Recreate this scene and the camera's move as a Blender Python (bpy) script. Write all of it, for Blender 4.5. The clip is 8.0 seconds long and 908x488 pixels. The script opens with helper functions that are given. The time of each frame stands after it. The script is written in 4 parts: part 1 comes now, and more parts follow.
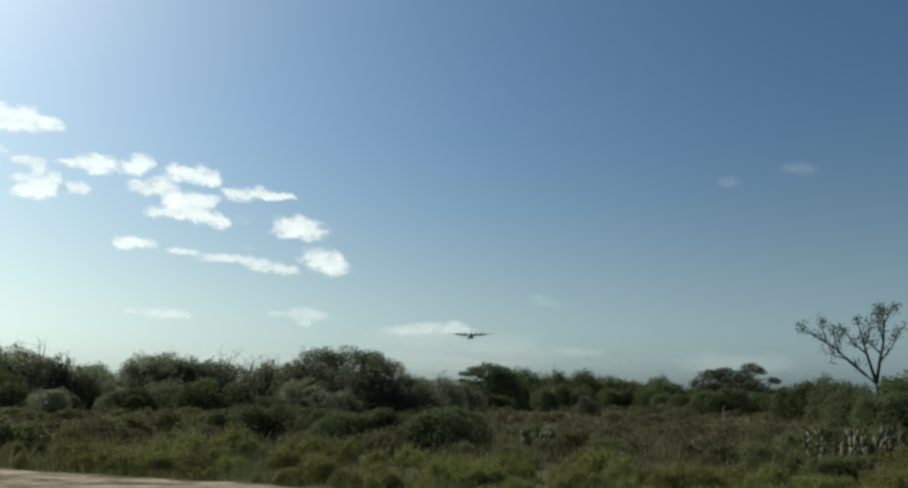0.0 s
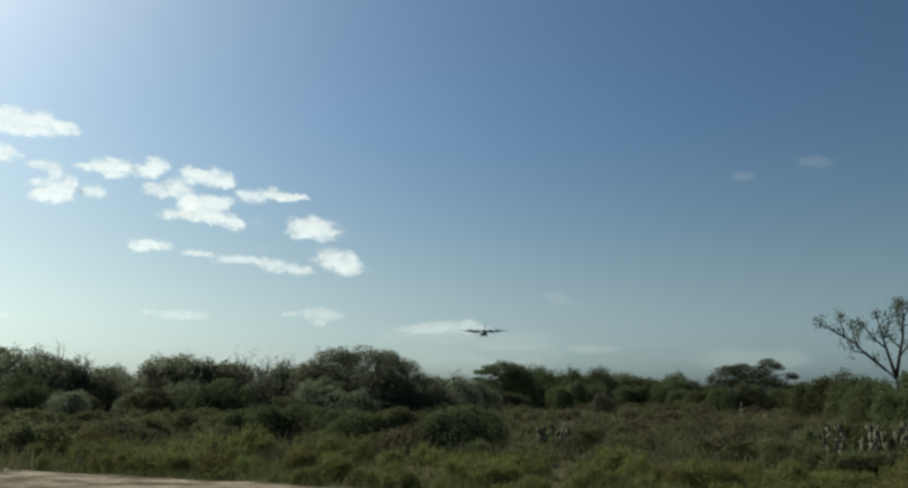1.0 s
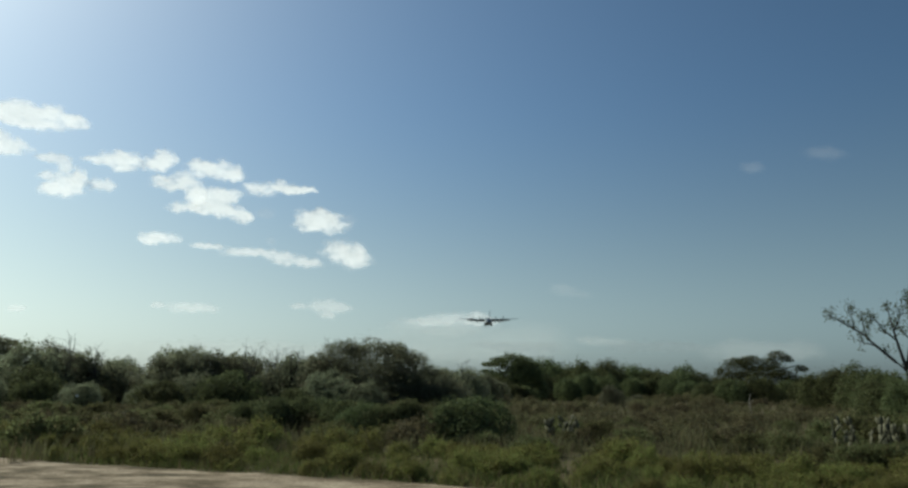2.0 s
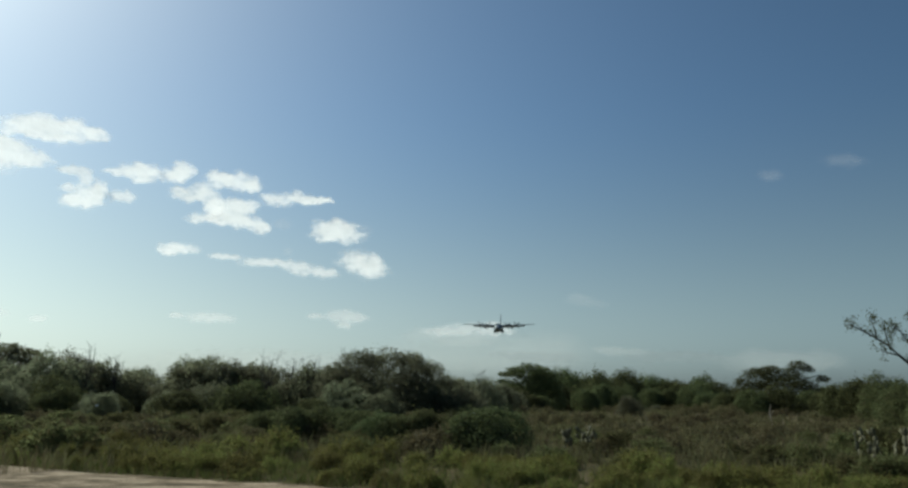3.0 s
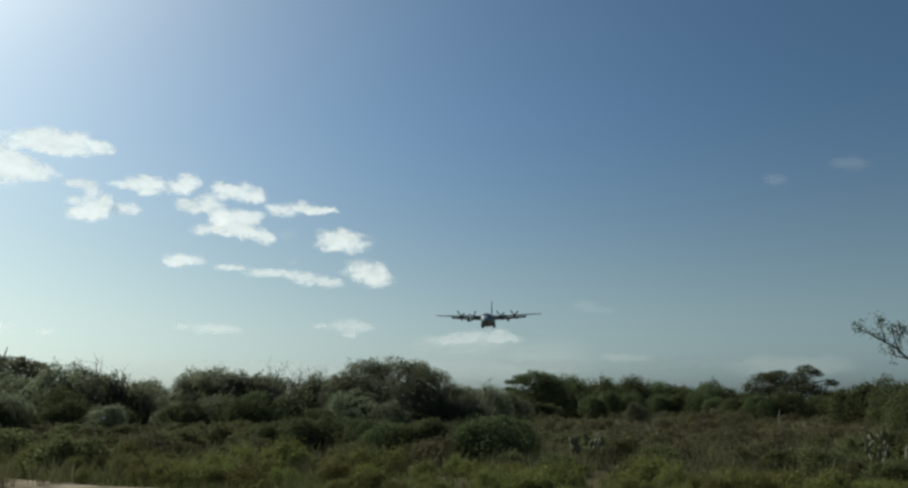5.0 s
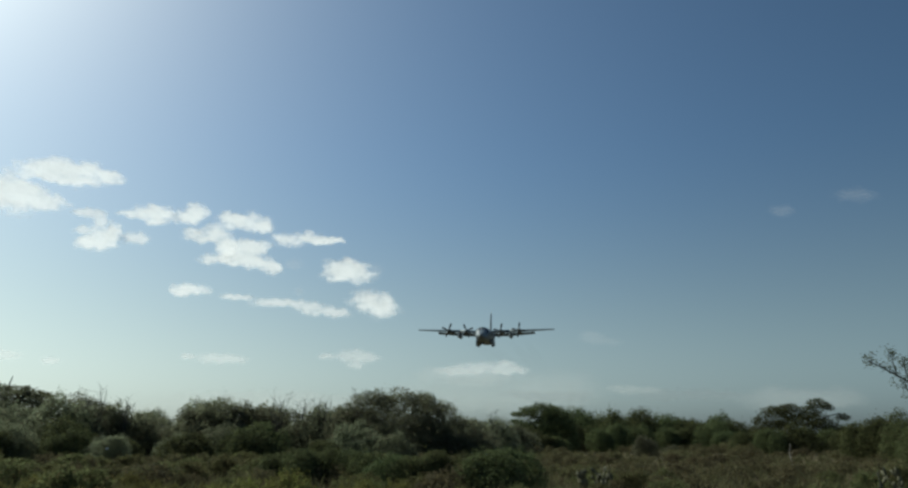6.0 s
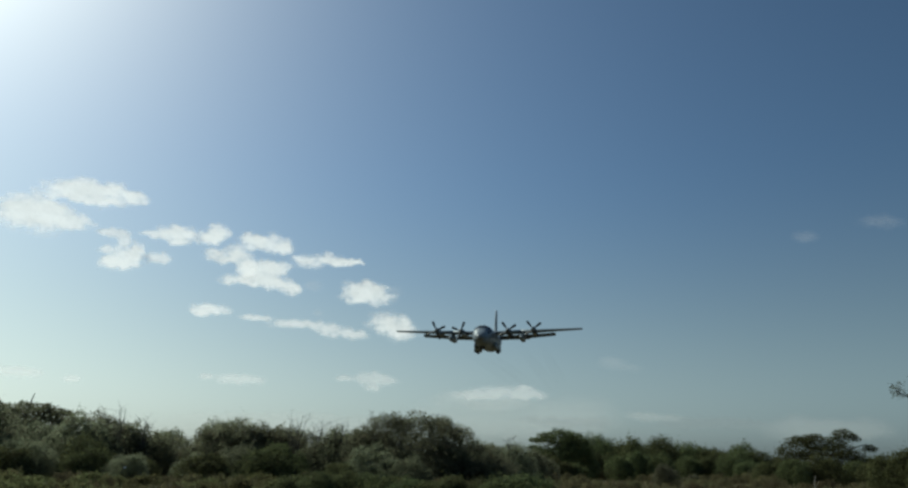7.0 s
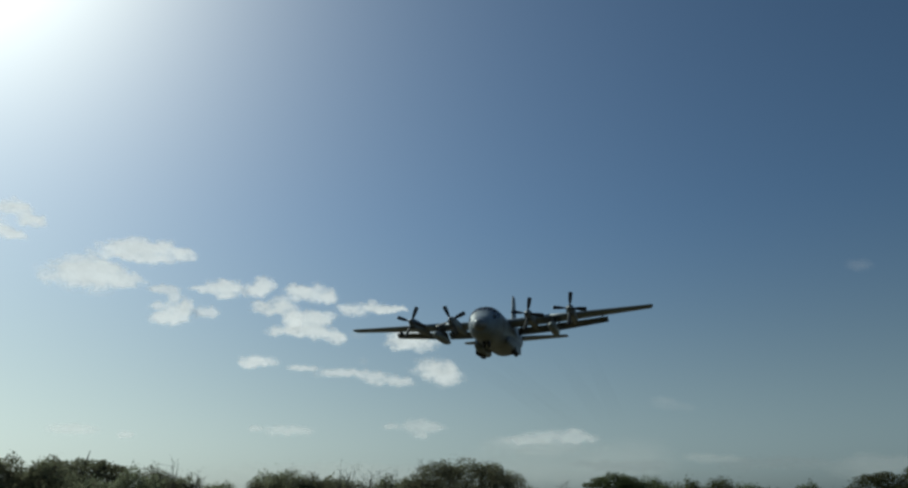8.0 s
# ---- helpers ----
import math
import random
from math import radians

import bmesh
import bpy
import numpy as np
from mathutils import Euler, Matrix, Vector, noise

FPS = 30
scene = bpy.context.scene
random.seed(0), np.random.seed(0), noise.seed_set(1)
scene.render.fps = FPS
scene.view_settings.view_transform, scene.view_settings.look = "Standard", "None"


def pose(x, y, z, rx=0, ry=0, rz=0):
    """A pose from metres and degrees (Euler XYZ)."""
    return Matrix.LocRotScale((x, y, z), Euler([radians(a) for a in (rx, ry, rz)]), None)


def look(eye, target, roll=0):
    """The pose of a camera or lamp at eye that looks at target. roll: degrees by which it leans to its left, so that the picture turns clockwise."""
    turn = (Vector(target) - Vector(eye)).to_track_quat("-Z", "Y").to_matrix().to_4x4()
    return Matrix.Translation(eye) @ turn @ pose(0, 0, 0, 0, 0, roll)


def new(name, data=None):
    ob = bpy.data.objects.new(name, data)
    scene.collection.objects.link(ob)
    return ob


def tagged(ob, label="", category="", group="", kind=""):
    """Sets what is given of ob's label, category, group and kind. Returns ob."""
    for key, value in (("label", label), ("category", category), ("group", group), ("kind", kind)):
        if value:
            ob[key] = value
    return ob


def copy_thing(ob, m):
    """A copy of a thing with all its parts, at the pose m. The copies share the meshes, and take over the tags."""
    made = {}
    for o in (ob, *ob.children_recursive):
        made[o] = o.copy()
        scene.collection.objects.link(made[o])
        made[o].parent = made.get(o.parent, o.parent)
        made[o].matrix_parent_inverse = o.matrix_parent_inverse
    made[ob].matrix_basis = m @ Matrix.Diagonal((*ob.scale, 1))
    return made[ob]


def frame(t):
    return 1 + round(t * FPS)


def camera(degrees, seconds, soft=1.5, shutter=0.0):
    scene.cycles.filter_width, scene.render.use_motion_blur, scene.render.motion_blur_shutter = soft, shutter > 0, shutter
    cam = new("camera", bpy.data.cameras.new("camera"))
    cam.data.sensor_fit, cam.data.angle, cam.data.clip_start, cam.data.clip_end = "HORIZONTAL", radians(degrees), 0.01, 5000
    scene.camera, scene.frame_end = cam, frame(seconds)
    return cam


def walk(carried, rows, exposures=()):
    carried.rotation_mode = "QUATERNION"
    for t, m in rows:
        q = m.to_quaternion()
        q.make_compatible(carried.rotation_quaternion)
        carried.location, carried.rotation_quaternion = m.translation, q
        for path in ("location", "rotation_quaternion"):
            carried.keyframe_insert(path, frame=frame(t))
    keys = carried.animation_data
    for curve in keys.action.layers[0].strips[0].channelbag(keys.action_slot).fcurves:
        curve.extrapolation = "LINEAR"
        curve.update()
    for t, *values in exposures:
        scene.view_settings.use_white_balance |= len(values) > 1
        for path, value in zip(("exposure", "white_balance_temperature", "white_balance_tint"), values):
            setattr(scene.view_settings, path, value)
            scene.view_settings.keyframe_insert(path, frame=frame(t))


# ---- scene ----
# ============ camera ============
EYE = 1.7
cam = camera(66.0, 8.0, soft=2.6)
# seconds, pitch, roll, yaw of a camera held in the hand at one spot
PATH = [(0.0, 12.38, -0.92, 2.95), (0.5, 12.7, -1.12, 3.94), (1.0, 12.25, -0.43, 4.17), (1.2, 11.2, -0.13, 4.67), (2.3, 11.7, -0.8, 5.08), (2.5, 11.67, -1.03, 5.47),
        (3.0, 12.4, -0.52, 6.14), (3.5, 12.3, 0.11, 5.89), (4.0, 12.25, -0.43, 5.62), (4.5, 11.98, -0.13, 5.48), (4.7, 12.5, 0.08, 6.04), (5.8, 14.64, -0.2, 7.26),
        (6.0, 15.55, -0.22, 7.13), (6.2, 15.4, -0.31, 7.25), (6.5, 16.37, -0.52, 7.45), (7.0, 17.42, -1.2, 8.46), (7.5, 17.85, -0.75, 10.88), (8.0, 20.95, -0.04, 12.46)]
EXPOSURES = [(0.0, 0.14, 5990, -8), (1.0, 0.03, 5990, -8), (3.5, -0.02, 5990, -8), (6.5, -0.14, 5960, -8), (7.5, -0.28, 5930, -8), (8.0, -0.43, 5850, -8)]
walk(cam, [(t, pose(0, 0, EYE, 90 + p, r, y)) for t, p, r, y in PATH], EXPOSURES)

# ============ sky and sun ============
SUN_AZ, SUN_EL = 60.0, 42.0     # degrees to the left of +y, degrees up


def heading(az, el=0.0, d=1.0):
    """The place d metres away, az degrees left of +y and el degrees up."""
    a, e = radians(az), radians(el)
    return Vector((-math.sin(a) * math.cos(e) * d, math.cos(a) * math.cos(e) * d, math.sin(e) * d))


world = bpy.data.worlds.new("sky")
scene.world = world
world.use_nodes = True
wn, wl = world.node_tree.nodes, world.node_tree.links
wn.clear()
sky = wn.new("ShaderNodeTexSky")
sky.sky_type = "NISHITA"
sky.sun_disc = False
sky.sun_elevation, sky.sun_rotation = radians(SUN_EL), radians(-SUN_AZ)
sky.altitude, sky.air_density, sky.dust_density, sky.ozone_density = 0, 1.0, 1.8, 2.3
background = wn.new("ShaderNodeBackground")
background.inputs["Strength"].default_value = 0.0695
world_out = wn.new("ShaderNodeOutputWorld")
# pale haze low over the horizon
sky_dir, sky_parts, haze_band, haze_mix = (wn.new("ShaderNode" + k) for k in ("TexCoord", "SeparateXYZ", "MapRange", "Mix"))
haze_band.interpolation_type = "SMOOTHSTEP"
haze_band.inputs["From Min"].default_value, haze_band.inputs["From Max"].default_value = 0.41, 0.0
haze_band.inputs["To Min"].default_value, haze_band.inputs["To Max"].default_value = 0.0, 0.78
haze_mix.data_type = "RGBA"
sky_grey, haze_tint = wn.new("ShaderNodeRGBToBW"), wn.new("ShaderNodeMix")
haze_tint.data_type, haze_tint.blend_type = "RGBA", "MULTIPLY"
haze_tint.inputs[0].default_value = 1.0
# the haze is warm and white on the sun's side, bluer and darker away from it
sunward, warm_part, tint_mix = wn.new("ShaderNodeVectorMath"), wn.new("ShaderNodeMapRange"), wn.new("ShaderNodeMix")
sunward.operation, tint_mix.data_type = "DOT_PRODUCT", "RGBA"
sunward.inputs[1].default_value = tuple(heading(SUN_AZ))
warm_part.inputs["From Min"].default_value, warm_part.inputs["From Max"].default_value = -0.1, 0.95
tint_mix.inputs[6].default_value, tint_mix.inputs[7].default_value = (1.06, 1.26, 1.42, 1), (1.04, 1.06, 1.03, 1)
wl.new(sky_dir.outputs["Generated"], sunward.inputs[0])
wl.new(sunward.outputs["Value"], warm_part.inputs["Value"])
wl.new(warm_part.outputs[0], tint_mix.inputs[0])
wl.new(tint_mix.outputs[2], haze_tint.inputs[7])
clear_air = wn.new("ShaderNodeGamma")       # clean dry air: deeper blue away from the sun
clear_air.inputs[1].default_value = 1.15
# the air scatters most of its light towards the sun's side, least at the far side of the sky
scatter, side_light, side_mix = wn.new("ShaderNodeVectorMath"), wn.new("ShaderNodeMapRange"), wn.new("ShaderNodeMix")
scatter.operation, side_mix.data_type, side_mix.blend_type = "DOT_PRODUCT", "RGBA", "MULTIPLY"
scatter.inputs[1].default_value = tuple(heading(SUN_AZ))
side_light.interpolation_type = "SMOOTHSTEP"
for socket, value in (("From Min", -0.75), ("From Max", 0.75), ("To Min", 0.72), ("To Max", 0.945)):
    side_light.inputs[socket].default_value = value
side_mix.inputs[0].default_value = 1.0
wl.new(sky_dir.outputs["Generated"], scatter.inputs[0])
wl.new(scatter.outputs["Value"], side_light.inputs["Value"])
wl.new(sky.outputs[0], side_mix.inputs[6])
wl.new(side_light.outputs[0], side_mix.inputs[7])
wl.new(side_mix.outputs[2], clear_air.inputs[0])
wl.new(clear_air.outputs[0], sky_grey.inputs[0])
wl.new(sky_grey.outputs[0], haze_tint.inputs[6])
wl.new(haze_tint.outputs[2], haze_mix.inputs[7])
wl.new(sky_dir.outputs["Generated"], sky_parts.inputs[0])
wl.new(sky_parts.outputs["Z"], haze_band.inputs["Value"])
wl.new(haze_band.outputs[0], haze_mix.inputs[0])
wl.new(clear_air.outputs[0], haze_mix.inputs[6])
wl.new(haze_mix.outputs[2], background.inputs["Color"])
wl.new(background.outputs[0], world_out.inputs["Surface"])

sun_data = bpy.data.lights.new("sun", "SUN")
sun_data.energy, sun_data.angle, sun_data.color = 3.3, radians(0.6), (1.0, 0.93, 0.82)
sun = new("sun", sun_data)
sun.matrix_world = look(heading(SUN_AZ, SUN_EL, 200), (0, 0, 0))


# ============ materials ============
def material(name):
    m = bpy.data.materials.new(name)
    m.use_nodes = True
    m.node_tree.nodes.clear()
    return m, m.node_tree.nodes, m.node_tree.links


def ramp_node(nodes, stops):
    r = nodes.new("ShaderNodeValToRGB")
    while len(r.color_ramp.elements) < len(stops):
        r.color_ramp.elements.new(0.5)
    for e, (at, c) in zip(r.color_ramp.elements, stops):
        e.position, e.color = at, (*c, 1) if len(c) == 3 else c
    return r


def noise_node(nodes, links, scale, detail=4.0, coord=None, rough=0.55):
    n = nodes.new("ShaderNodeTexNoise")
    n.inputs["Scale"].default_value, n.inputs["Detail"].default_value, n.inputs["Roughness"].default_value = scale, detail, rough
    if coord is not None:
        links.new(coord, n.inputs["Vector"])
    return n


def mix_color(nodes, links, fac, a, b, blend="MIX"):
    n = nodes.new("ShaderNodeMix")
    n.data_type, n.blend_type = "RGBA", blend
    for value, socket in ((fac, n.inputs[0]), (a, n.inputs[6]), (b, n.inputs[7])):
        if isinstance(value, (int, float)):
            socket.default_value = value
        elif isinstance(value, tuple):
            socket.default_value = (*value, 1)
        else:
            links.new(value, socket)
    return n.outputs[2]


def math_node(nodes, links, op, a, b=None, clamp=False):
    n = nodes.new("ShaderNodeMath")
    n.operation, n.use_clamp = op, clamp
    for value, socket in ((a, n.inputs[0]), (b, n.inputs[1])):
        if value is None:
            continue
        if isinstance(value, (int, float)):
            socket.default_value = value
        else:
            links.new(value, socket)
    return n.outputs[0]


def leaf_material(name, dark, light, dry, dry_part=0.12, glow=0.25, rough=0.8):
    """Foliage: each leaf and each plant has its own tone; some light passes through the leaves."""
    m, n, l = material(name)
    geo, info = n.new("ShaderNodeNewGeometry"), n.new("ShaderNodeObjectInfo")
    tone = ramp_node(n, [(0.0, dark), (0.75, light), (1.0, light)])
    l.new(geo.outputs["Random Per Island"], tone.inputs[0])
    shade = n.new("ShaderNodeHueSaturation")
    hue = math_node(n, l, "MULTIPLY_ADD", info.outputs["Random"], 0.05)
    hue.node.inputs[2].default_value = 0.475
    val = math_node(n, l, "MULTIPLY_ADD", info.outputs["Random"], 0.6)
    val.node.inputs[2].default_value = 0.7
    l.new(hue, shade.inputs["Hue"])
    l.new(val, shade.inputs["Value"])
    l.new(tone.outputs[0], shade.inputs["Color"])
    odd = math_node(n, l, "FRACT", math_node(n, l, "MULTIPLY", geo.outputs["Random Per Island"], 37.7))
    is_dry = math_node(n, l, "LESS_THAN", odd, dry_part)
    color = mix_color(n, l, is_dry, shade.outputs[0], dry)
    bsdf, thin, both, out = n.new("ShaderNodeBsdfPrincipled"), n.new("ShaderNodeBsdfTranslucent"), n.new("ShaderNodeMixShader"), n.new("ShaderNodeOutputMaterial")
    bsdf.inputs["Roughness"].default_value = rough
    bsdf.inputs["Specular IOR Level"].default_value = 0.06
    both.inputs[0].default_value = glow
    l.new(color, bsdf.inputs["Base Color"])
    l.new(color, thin.inputs["Color"])
    l.new(bsdf.outputs[0], both.inputs[1])
    l.new(thin.outputs[0], both.inputs[2])
    l.new(both.outputs[0], out.inputs["Surface"])
    return m


def solid_material(name, a, b, scale, rough=0.7, metal=0.0, bump=0.2, bump_scale=None, coat=0.0, detail=5.0):
    """A surface of two tones at two scales with fine relief."""
    m, n, l = material(name)
    tex = n.new("ShaderNodeTexCoord")
    big = noise_node(n, l, scale, detail, tex.outputs["Object"])
    small = noise_node(n, l, scale * 9, 3, tex.outputs["Object"])
    fac = math_node(n, l, "MULTIPLY_ADD", small.outputs[0], 0.35)
    l.new(big.outputs[0], fac.node.inputs[2])
    tone = ramp_node(n, [(0.45, a), (0.9, b)])
    l.new(fac, tone.inputs[0])
    bsdf, out, bmp = n.new("ShaderNodeBsdfPrincipled"), n.new("ShaderNodeOutputMaterial"), n.new("ShaderNodeBump")
    fine = noise_node(n, l, bump_scale or scale * 12, 4, tex.outputs["Object"])
    l.new(fine.outputs[0], bmp.inputs["Height"])
    bmp.inputs["Strength"].default_value = bump
    l.new(bmp.outputs[0], bsdf.inputs["Normal"])
    l.new(tone.outputs[0], bsdf.inputs["Base Color"])
    bsdf.inputs["Roughness"].default_value, bsdf.inputs["Metallic"].default_value = rough, metal
    bsdf.inputs["Coat Weight"].default_value = coat
    l.new(bsdf.outputs[0], out.inputs["Surface"])
    return m


def cloud_material(name, fray, noise_scale, low, high, most, albedo):
    """Vapour that is dense where its body swells and thins out to a frayed, see-through rim."""
    m, n, l = material(name)
    tex, info, thick = n.new("ShaderNodeTexCoord"), n.new("ShaderNodeObjectInfo"), n.new("ShaderNodeSeparateXYZ")
    l.new(tex.outputs["Generated"], thick.inputs[0])
    bulge = math_node(n, l, "SUBTRACT", 1.0, thick.outputs["Y"])
    shift = n.new("ShaderNodeVectorMath")
    shift.operation = "MULTIPLY_ADD"
    shift.inputs[1].default_value = (1.0, 1.0, 1.6)
    l.new(tex.outputs["Object"], shift.inputs[0])
    l.new(math_node(n, l, "MULTIPLY", info.outputs["Random"], 9000.0), shift.inputs[2])
    lump = noise_node(n, l, noise_scale, 4, shift.outputs[0], 0.5)
    ragged = math_node(n, l, "MULTIPLY", math_node(n, l, "SUBTRACT", lump.outputs[0], 0.5), fray)
    body = math_node(n, l, "MULTIPLY_ADD", ragged, math_node(n, l, "MINIMUM", math_node(n, l, "MULTIPLY", bulge, 5.0), 1.0))
    l.new(bulge, body.node.inputs[2])
    alpha = n.new("ShaderNodeMapRange")
    alpha.interpolation_type = "SMOOTHSTEP"
    for socket, value in (("From Min", low), ("From Max", high), ("To Min", 0.0), ("To Max", most)):
        alpha.inputs[socket].default_value = value
    l.new(body, alpha.inputs["Value"])
    thin, front, vapour, clear, both, out = (n.new("ShaderNode" + k) for k in ("BsdfTranslucent", "BsdfDiffuse", "MixShader", "BsdfTransparent", "MixShader", "OutputMaterial"))
    bmp, facing = n.new("ShaderNodeBump"), n.new("ShaderNodeVectorMath")
    bmp.inputs["Strength"].default_value, bmp.inputs["Distance"].default_value = 0.5, 30.0
    l.new(lump.outputs[0], bmp.inputs["Height"])
    # droplets scatter the sun every way: the vapour is lit as if it faced the sun, a little uneven
    facing.operation = "MULTIPLY_ADD"
    facing.inputs[1].default_value, facing.inputs[2].default_value = (-0.7, -0.7, -0.7), tuple(-heading(SUN_AZ, SUN_EL))
    l.new(bmp.outputs[0], facing.inputs[0])
    # shading within the cloud, put into the colour as random mottling
    shade_mottle = ramp_node(n, [(0.3, tuple(0.88 * c for c in albedo)), (0.6, albedo)])
    l.new(noise_node(n, l, noise_scale * 0.7, 3, shift.outputs[0]).outputs[0], shade_mottle.inputs[0])
    for shader in (thin, front):
        l.new(shade_mottle.outputs[0], shader.inputs["Color"])
    l.new(facing.outputs[0], thin.inputs["Normal"])
    l.new(bmp.outputs[0], front.inputs["Normal"])
    vapour.inputs[0].default_value = 0.12
    l.new(thin.outputs[0], vapour.inputs[1])
    l.new(front.outputs[0], vapour.inputs[2])
    l.new(alpha.outputs[0], both.inputs[0])
    l.new(clear.outputs[0], both.inputs[1])
    l.new(vapour.outputs[0], both.inputs[2])
    l.new(both.outputs[0], out.inputs["Surface"])
    return m


def ground_material():
    """Dry sandy soil with litter and low dead grass."""
    m, n, l = material("dry_soil")
    tex = n.new("ShaderNodeTexCoord")
    big = noise_node(n, l, 0.12, 6, tex.outputs["Object"])
    small = noise_node(n, l, 2.5, 6, tex.outputs["Object"], 0.7)
    tone = ramp_node(n, [(0.3, (0.075, 0.072, 0.036)), (0.5, (0.13, 0.106, 0.06)), (0.7, (0.2, 0.158, 0.095))])
    l.new(big.outputs[0], tone.inputs[0])
    fleck = ramp_node(n, [(0.4, (0.45, 0.45, 0.4)), (0.65, (1.1, 1.05, 0.95))])
    l.new(small.outputs[0], fleck.inputs[0])
    color = mix_color(n, l, 1.0, tone.outputs[0], fleck.outputs[0], "MULTIPLY")
    bsdf, out, bmp = n.new("ShaderNodeBsdfPrincipled"), n.new("ShaderNodeOutputMaterial"), n.new("ShaderNodeBump")
    l.new(small.outputs[0], bmp.inputs["Height"])
    bmp.inputs["Strength"].default_value = 0.6
    l.new(bmp.outputs[0], bsdf.inputs["Normal"])
    l.new(color, bsdf.inputs["Base Color"])
    bsdf.inputs["Roughness"].default_value = 0.95
    bsdf.inputs["Specular IOR Level"].default_value = 0.1
    l.new(bsdf.outputs[0], out.inputs["Surface"])
    return m


def dirt_material():
    """Pale trodden sand with darker damp patches and stones, drawn out along the track."""
    m, n, l = material("pale_dirt")
    tex, along = n.new("ShaderNodeTexCoord"), n.new("ShaderNodeMapping")
    along.inputs["Rotation"].default_value = (0, 0, radians(16))
    along.inputs["Scale"].default_value = (0.6, 1.0, 1.0)
    l.new(tex.outputs["Object"], along.inputs["Vector"])
    big = noise_node(n, l, 1.3, 7, along.outputs[0], 0.7)
    small = noise_node(n, l, 14, 5, tex.outputs["Object"], 0.7)
    tone = ramp_node(n, [(0.39, (0.1, 0.075, 0.043)), (0.47, (0.2, 0.148, 0.094)), (0.54, (0.33, 0.252, 0.172)), (0.66, (0.5, 0.396, 0.285))])
    l.new(big.outputs[0], tone.inputs[0])
    fleck = ramp_node(n, [(0.35, (0.6, 0.58, 0.55)), (0.6, (1.0, 1.0, 1.0))])
    l.new(small.outputs[0], fleck.inputs[0])
    color = mix_color(n, l, 1.0, tone.outputs[0], fleck.outputs[0], "MULTIPLY")
    bsdf, out, bmp = n.new("ShaderNodeBsdfPrincipled"), n.new("ShaderNodeOutputMaterial"), n.new("ShaderNodeBump")
    l.new(small.outputs[0], bmp.inputs["Height"])
    bmp.inputs["Strength"].default_value = 0.7
    l.new(bmp.outputs[0], bsdf.inputs["Normal"])
    l.new(color, bsdf.inputs["Base Color"])
    bsdf.inputs["Roughness"].default_value = 0.95
    bsdf.inputs["Specular IOR Level"].default_value = 0.1
    l.new(bsdf.outputs[0], out.inputs["Surface"])
    return m


SOIL, DIRT = ground_material(), dirt_material()
BARK = solid_material("grey_bark", (0.035, 0.03, 0.025), (0.10, 0.087, 0.072), 3.0, 0.9, 0, 0.5)
LEAF_GREEN = leaf_material("yellow_green_leaves", (0.158, 0.163, 0.049), (0.234, 0.23, 0.073), (0.2, 0.16, 0.07), 0.18, 0.5)
LEAF_SCRUB = leaf_material("olive_scrub_leaves", (0.116, 0.123, 0.052), (0.167, 0.169, 0.074), (0.165, 0.135, 0.07), 0.18, 0.65)
LEAF_THICKET = leaf_material("grey_green_thicket_leaves", (0.163, 0.172, 0.107), (0.212, 0.218, 0.136), (0.16, 0.138, 0.095), 0.14, 0.76)
LEAF_TREE = leaf_material("dark_green_tree_leaves", (0.095, 0.106, 0.046), (0.135, 0.147, 0.066), (0.1, 0.085, 0.05), 0.06, 0.5)
LEAF_BROWN = leaf_material("dry_brown_scrub_leaves", (0.113, 0.102, 0.053), (0.159, 0.14, 0.072), (0.15, 0.12, 0.065), 0.25, 0.4)
GRASS = leaf_material("verge_grass_blades", (0.121, 0.136, 0.045), (0.187, 0.194, 0.065), (0.24, 0.19, 0.10), 0.3, 0.3)
STRAW = leaf_material("straw_grass_blades", (0.123, 0.11, 0.056), (0.172, 0.149, 0.081), (0.18, 0.145, 0.085), 0.3, 0.35)
CACTUS = solid_material("grey_green_cactus_skin", (0.066, 0.063, 0.032), (0.15, 0.135, 0.074), 4.0, 0.8, 0, 0.25)
PALE_WOOD = solid_material("bleached_wood", (0.25, 0.21, 0.16), (0.42, 0.37, 0.29), 6.0, 0.85, 0, 0.4)
WHITE_RAG = solid_material("white_plastic", (0.6, 0.6, 0.58), (0.8, 0.8, 0.78), 5.0, 0.5, 0, 0.3)
CLOUD = cloud_material("cloud_vapour", 1.35, 0.022, 0.03, 1.02, 0.88, (0.86, 0.84, 0.86))
WISP = cloud_material("thin_cloud_vapour", 1.2, 0.022, 0.04, 1.0, 0.7, (0.81, 0.79, 0.81))
FILM = cloud_material("filmy_cloud_vapour", 0.6, 0.02, 0.04, 1.0, 0.42, (0.8, 0.78, 0.79))
VEIL = cloud_material("faint_cloud_vapour", 0.8, 0.018, 0.04, 1.2, 0.11, (0.66, 0.64, 0.66))
HAZE = cloud_material("grey_cloud_bank", 0.7, 0.006, 0.0, 1.2, 0.2, (0.62, 0.61, 0.60))
# a cloud's own shadow put into the colour: darker vapour than the other clouds
GREY = cloud_material("painted_shade_cloud_streak", 0.7, 0.01, 0.0, 1.2, 0.24, (0.3, 0.31, 0.325))
SKIN = solid_material("grey_aircraft_paint", (0.163, 0.198, 0.227), (0.259, 0.299, 0.333), 0.5, 0.5, 0.0, 0.03, 30, 0.03)
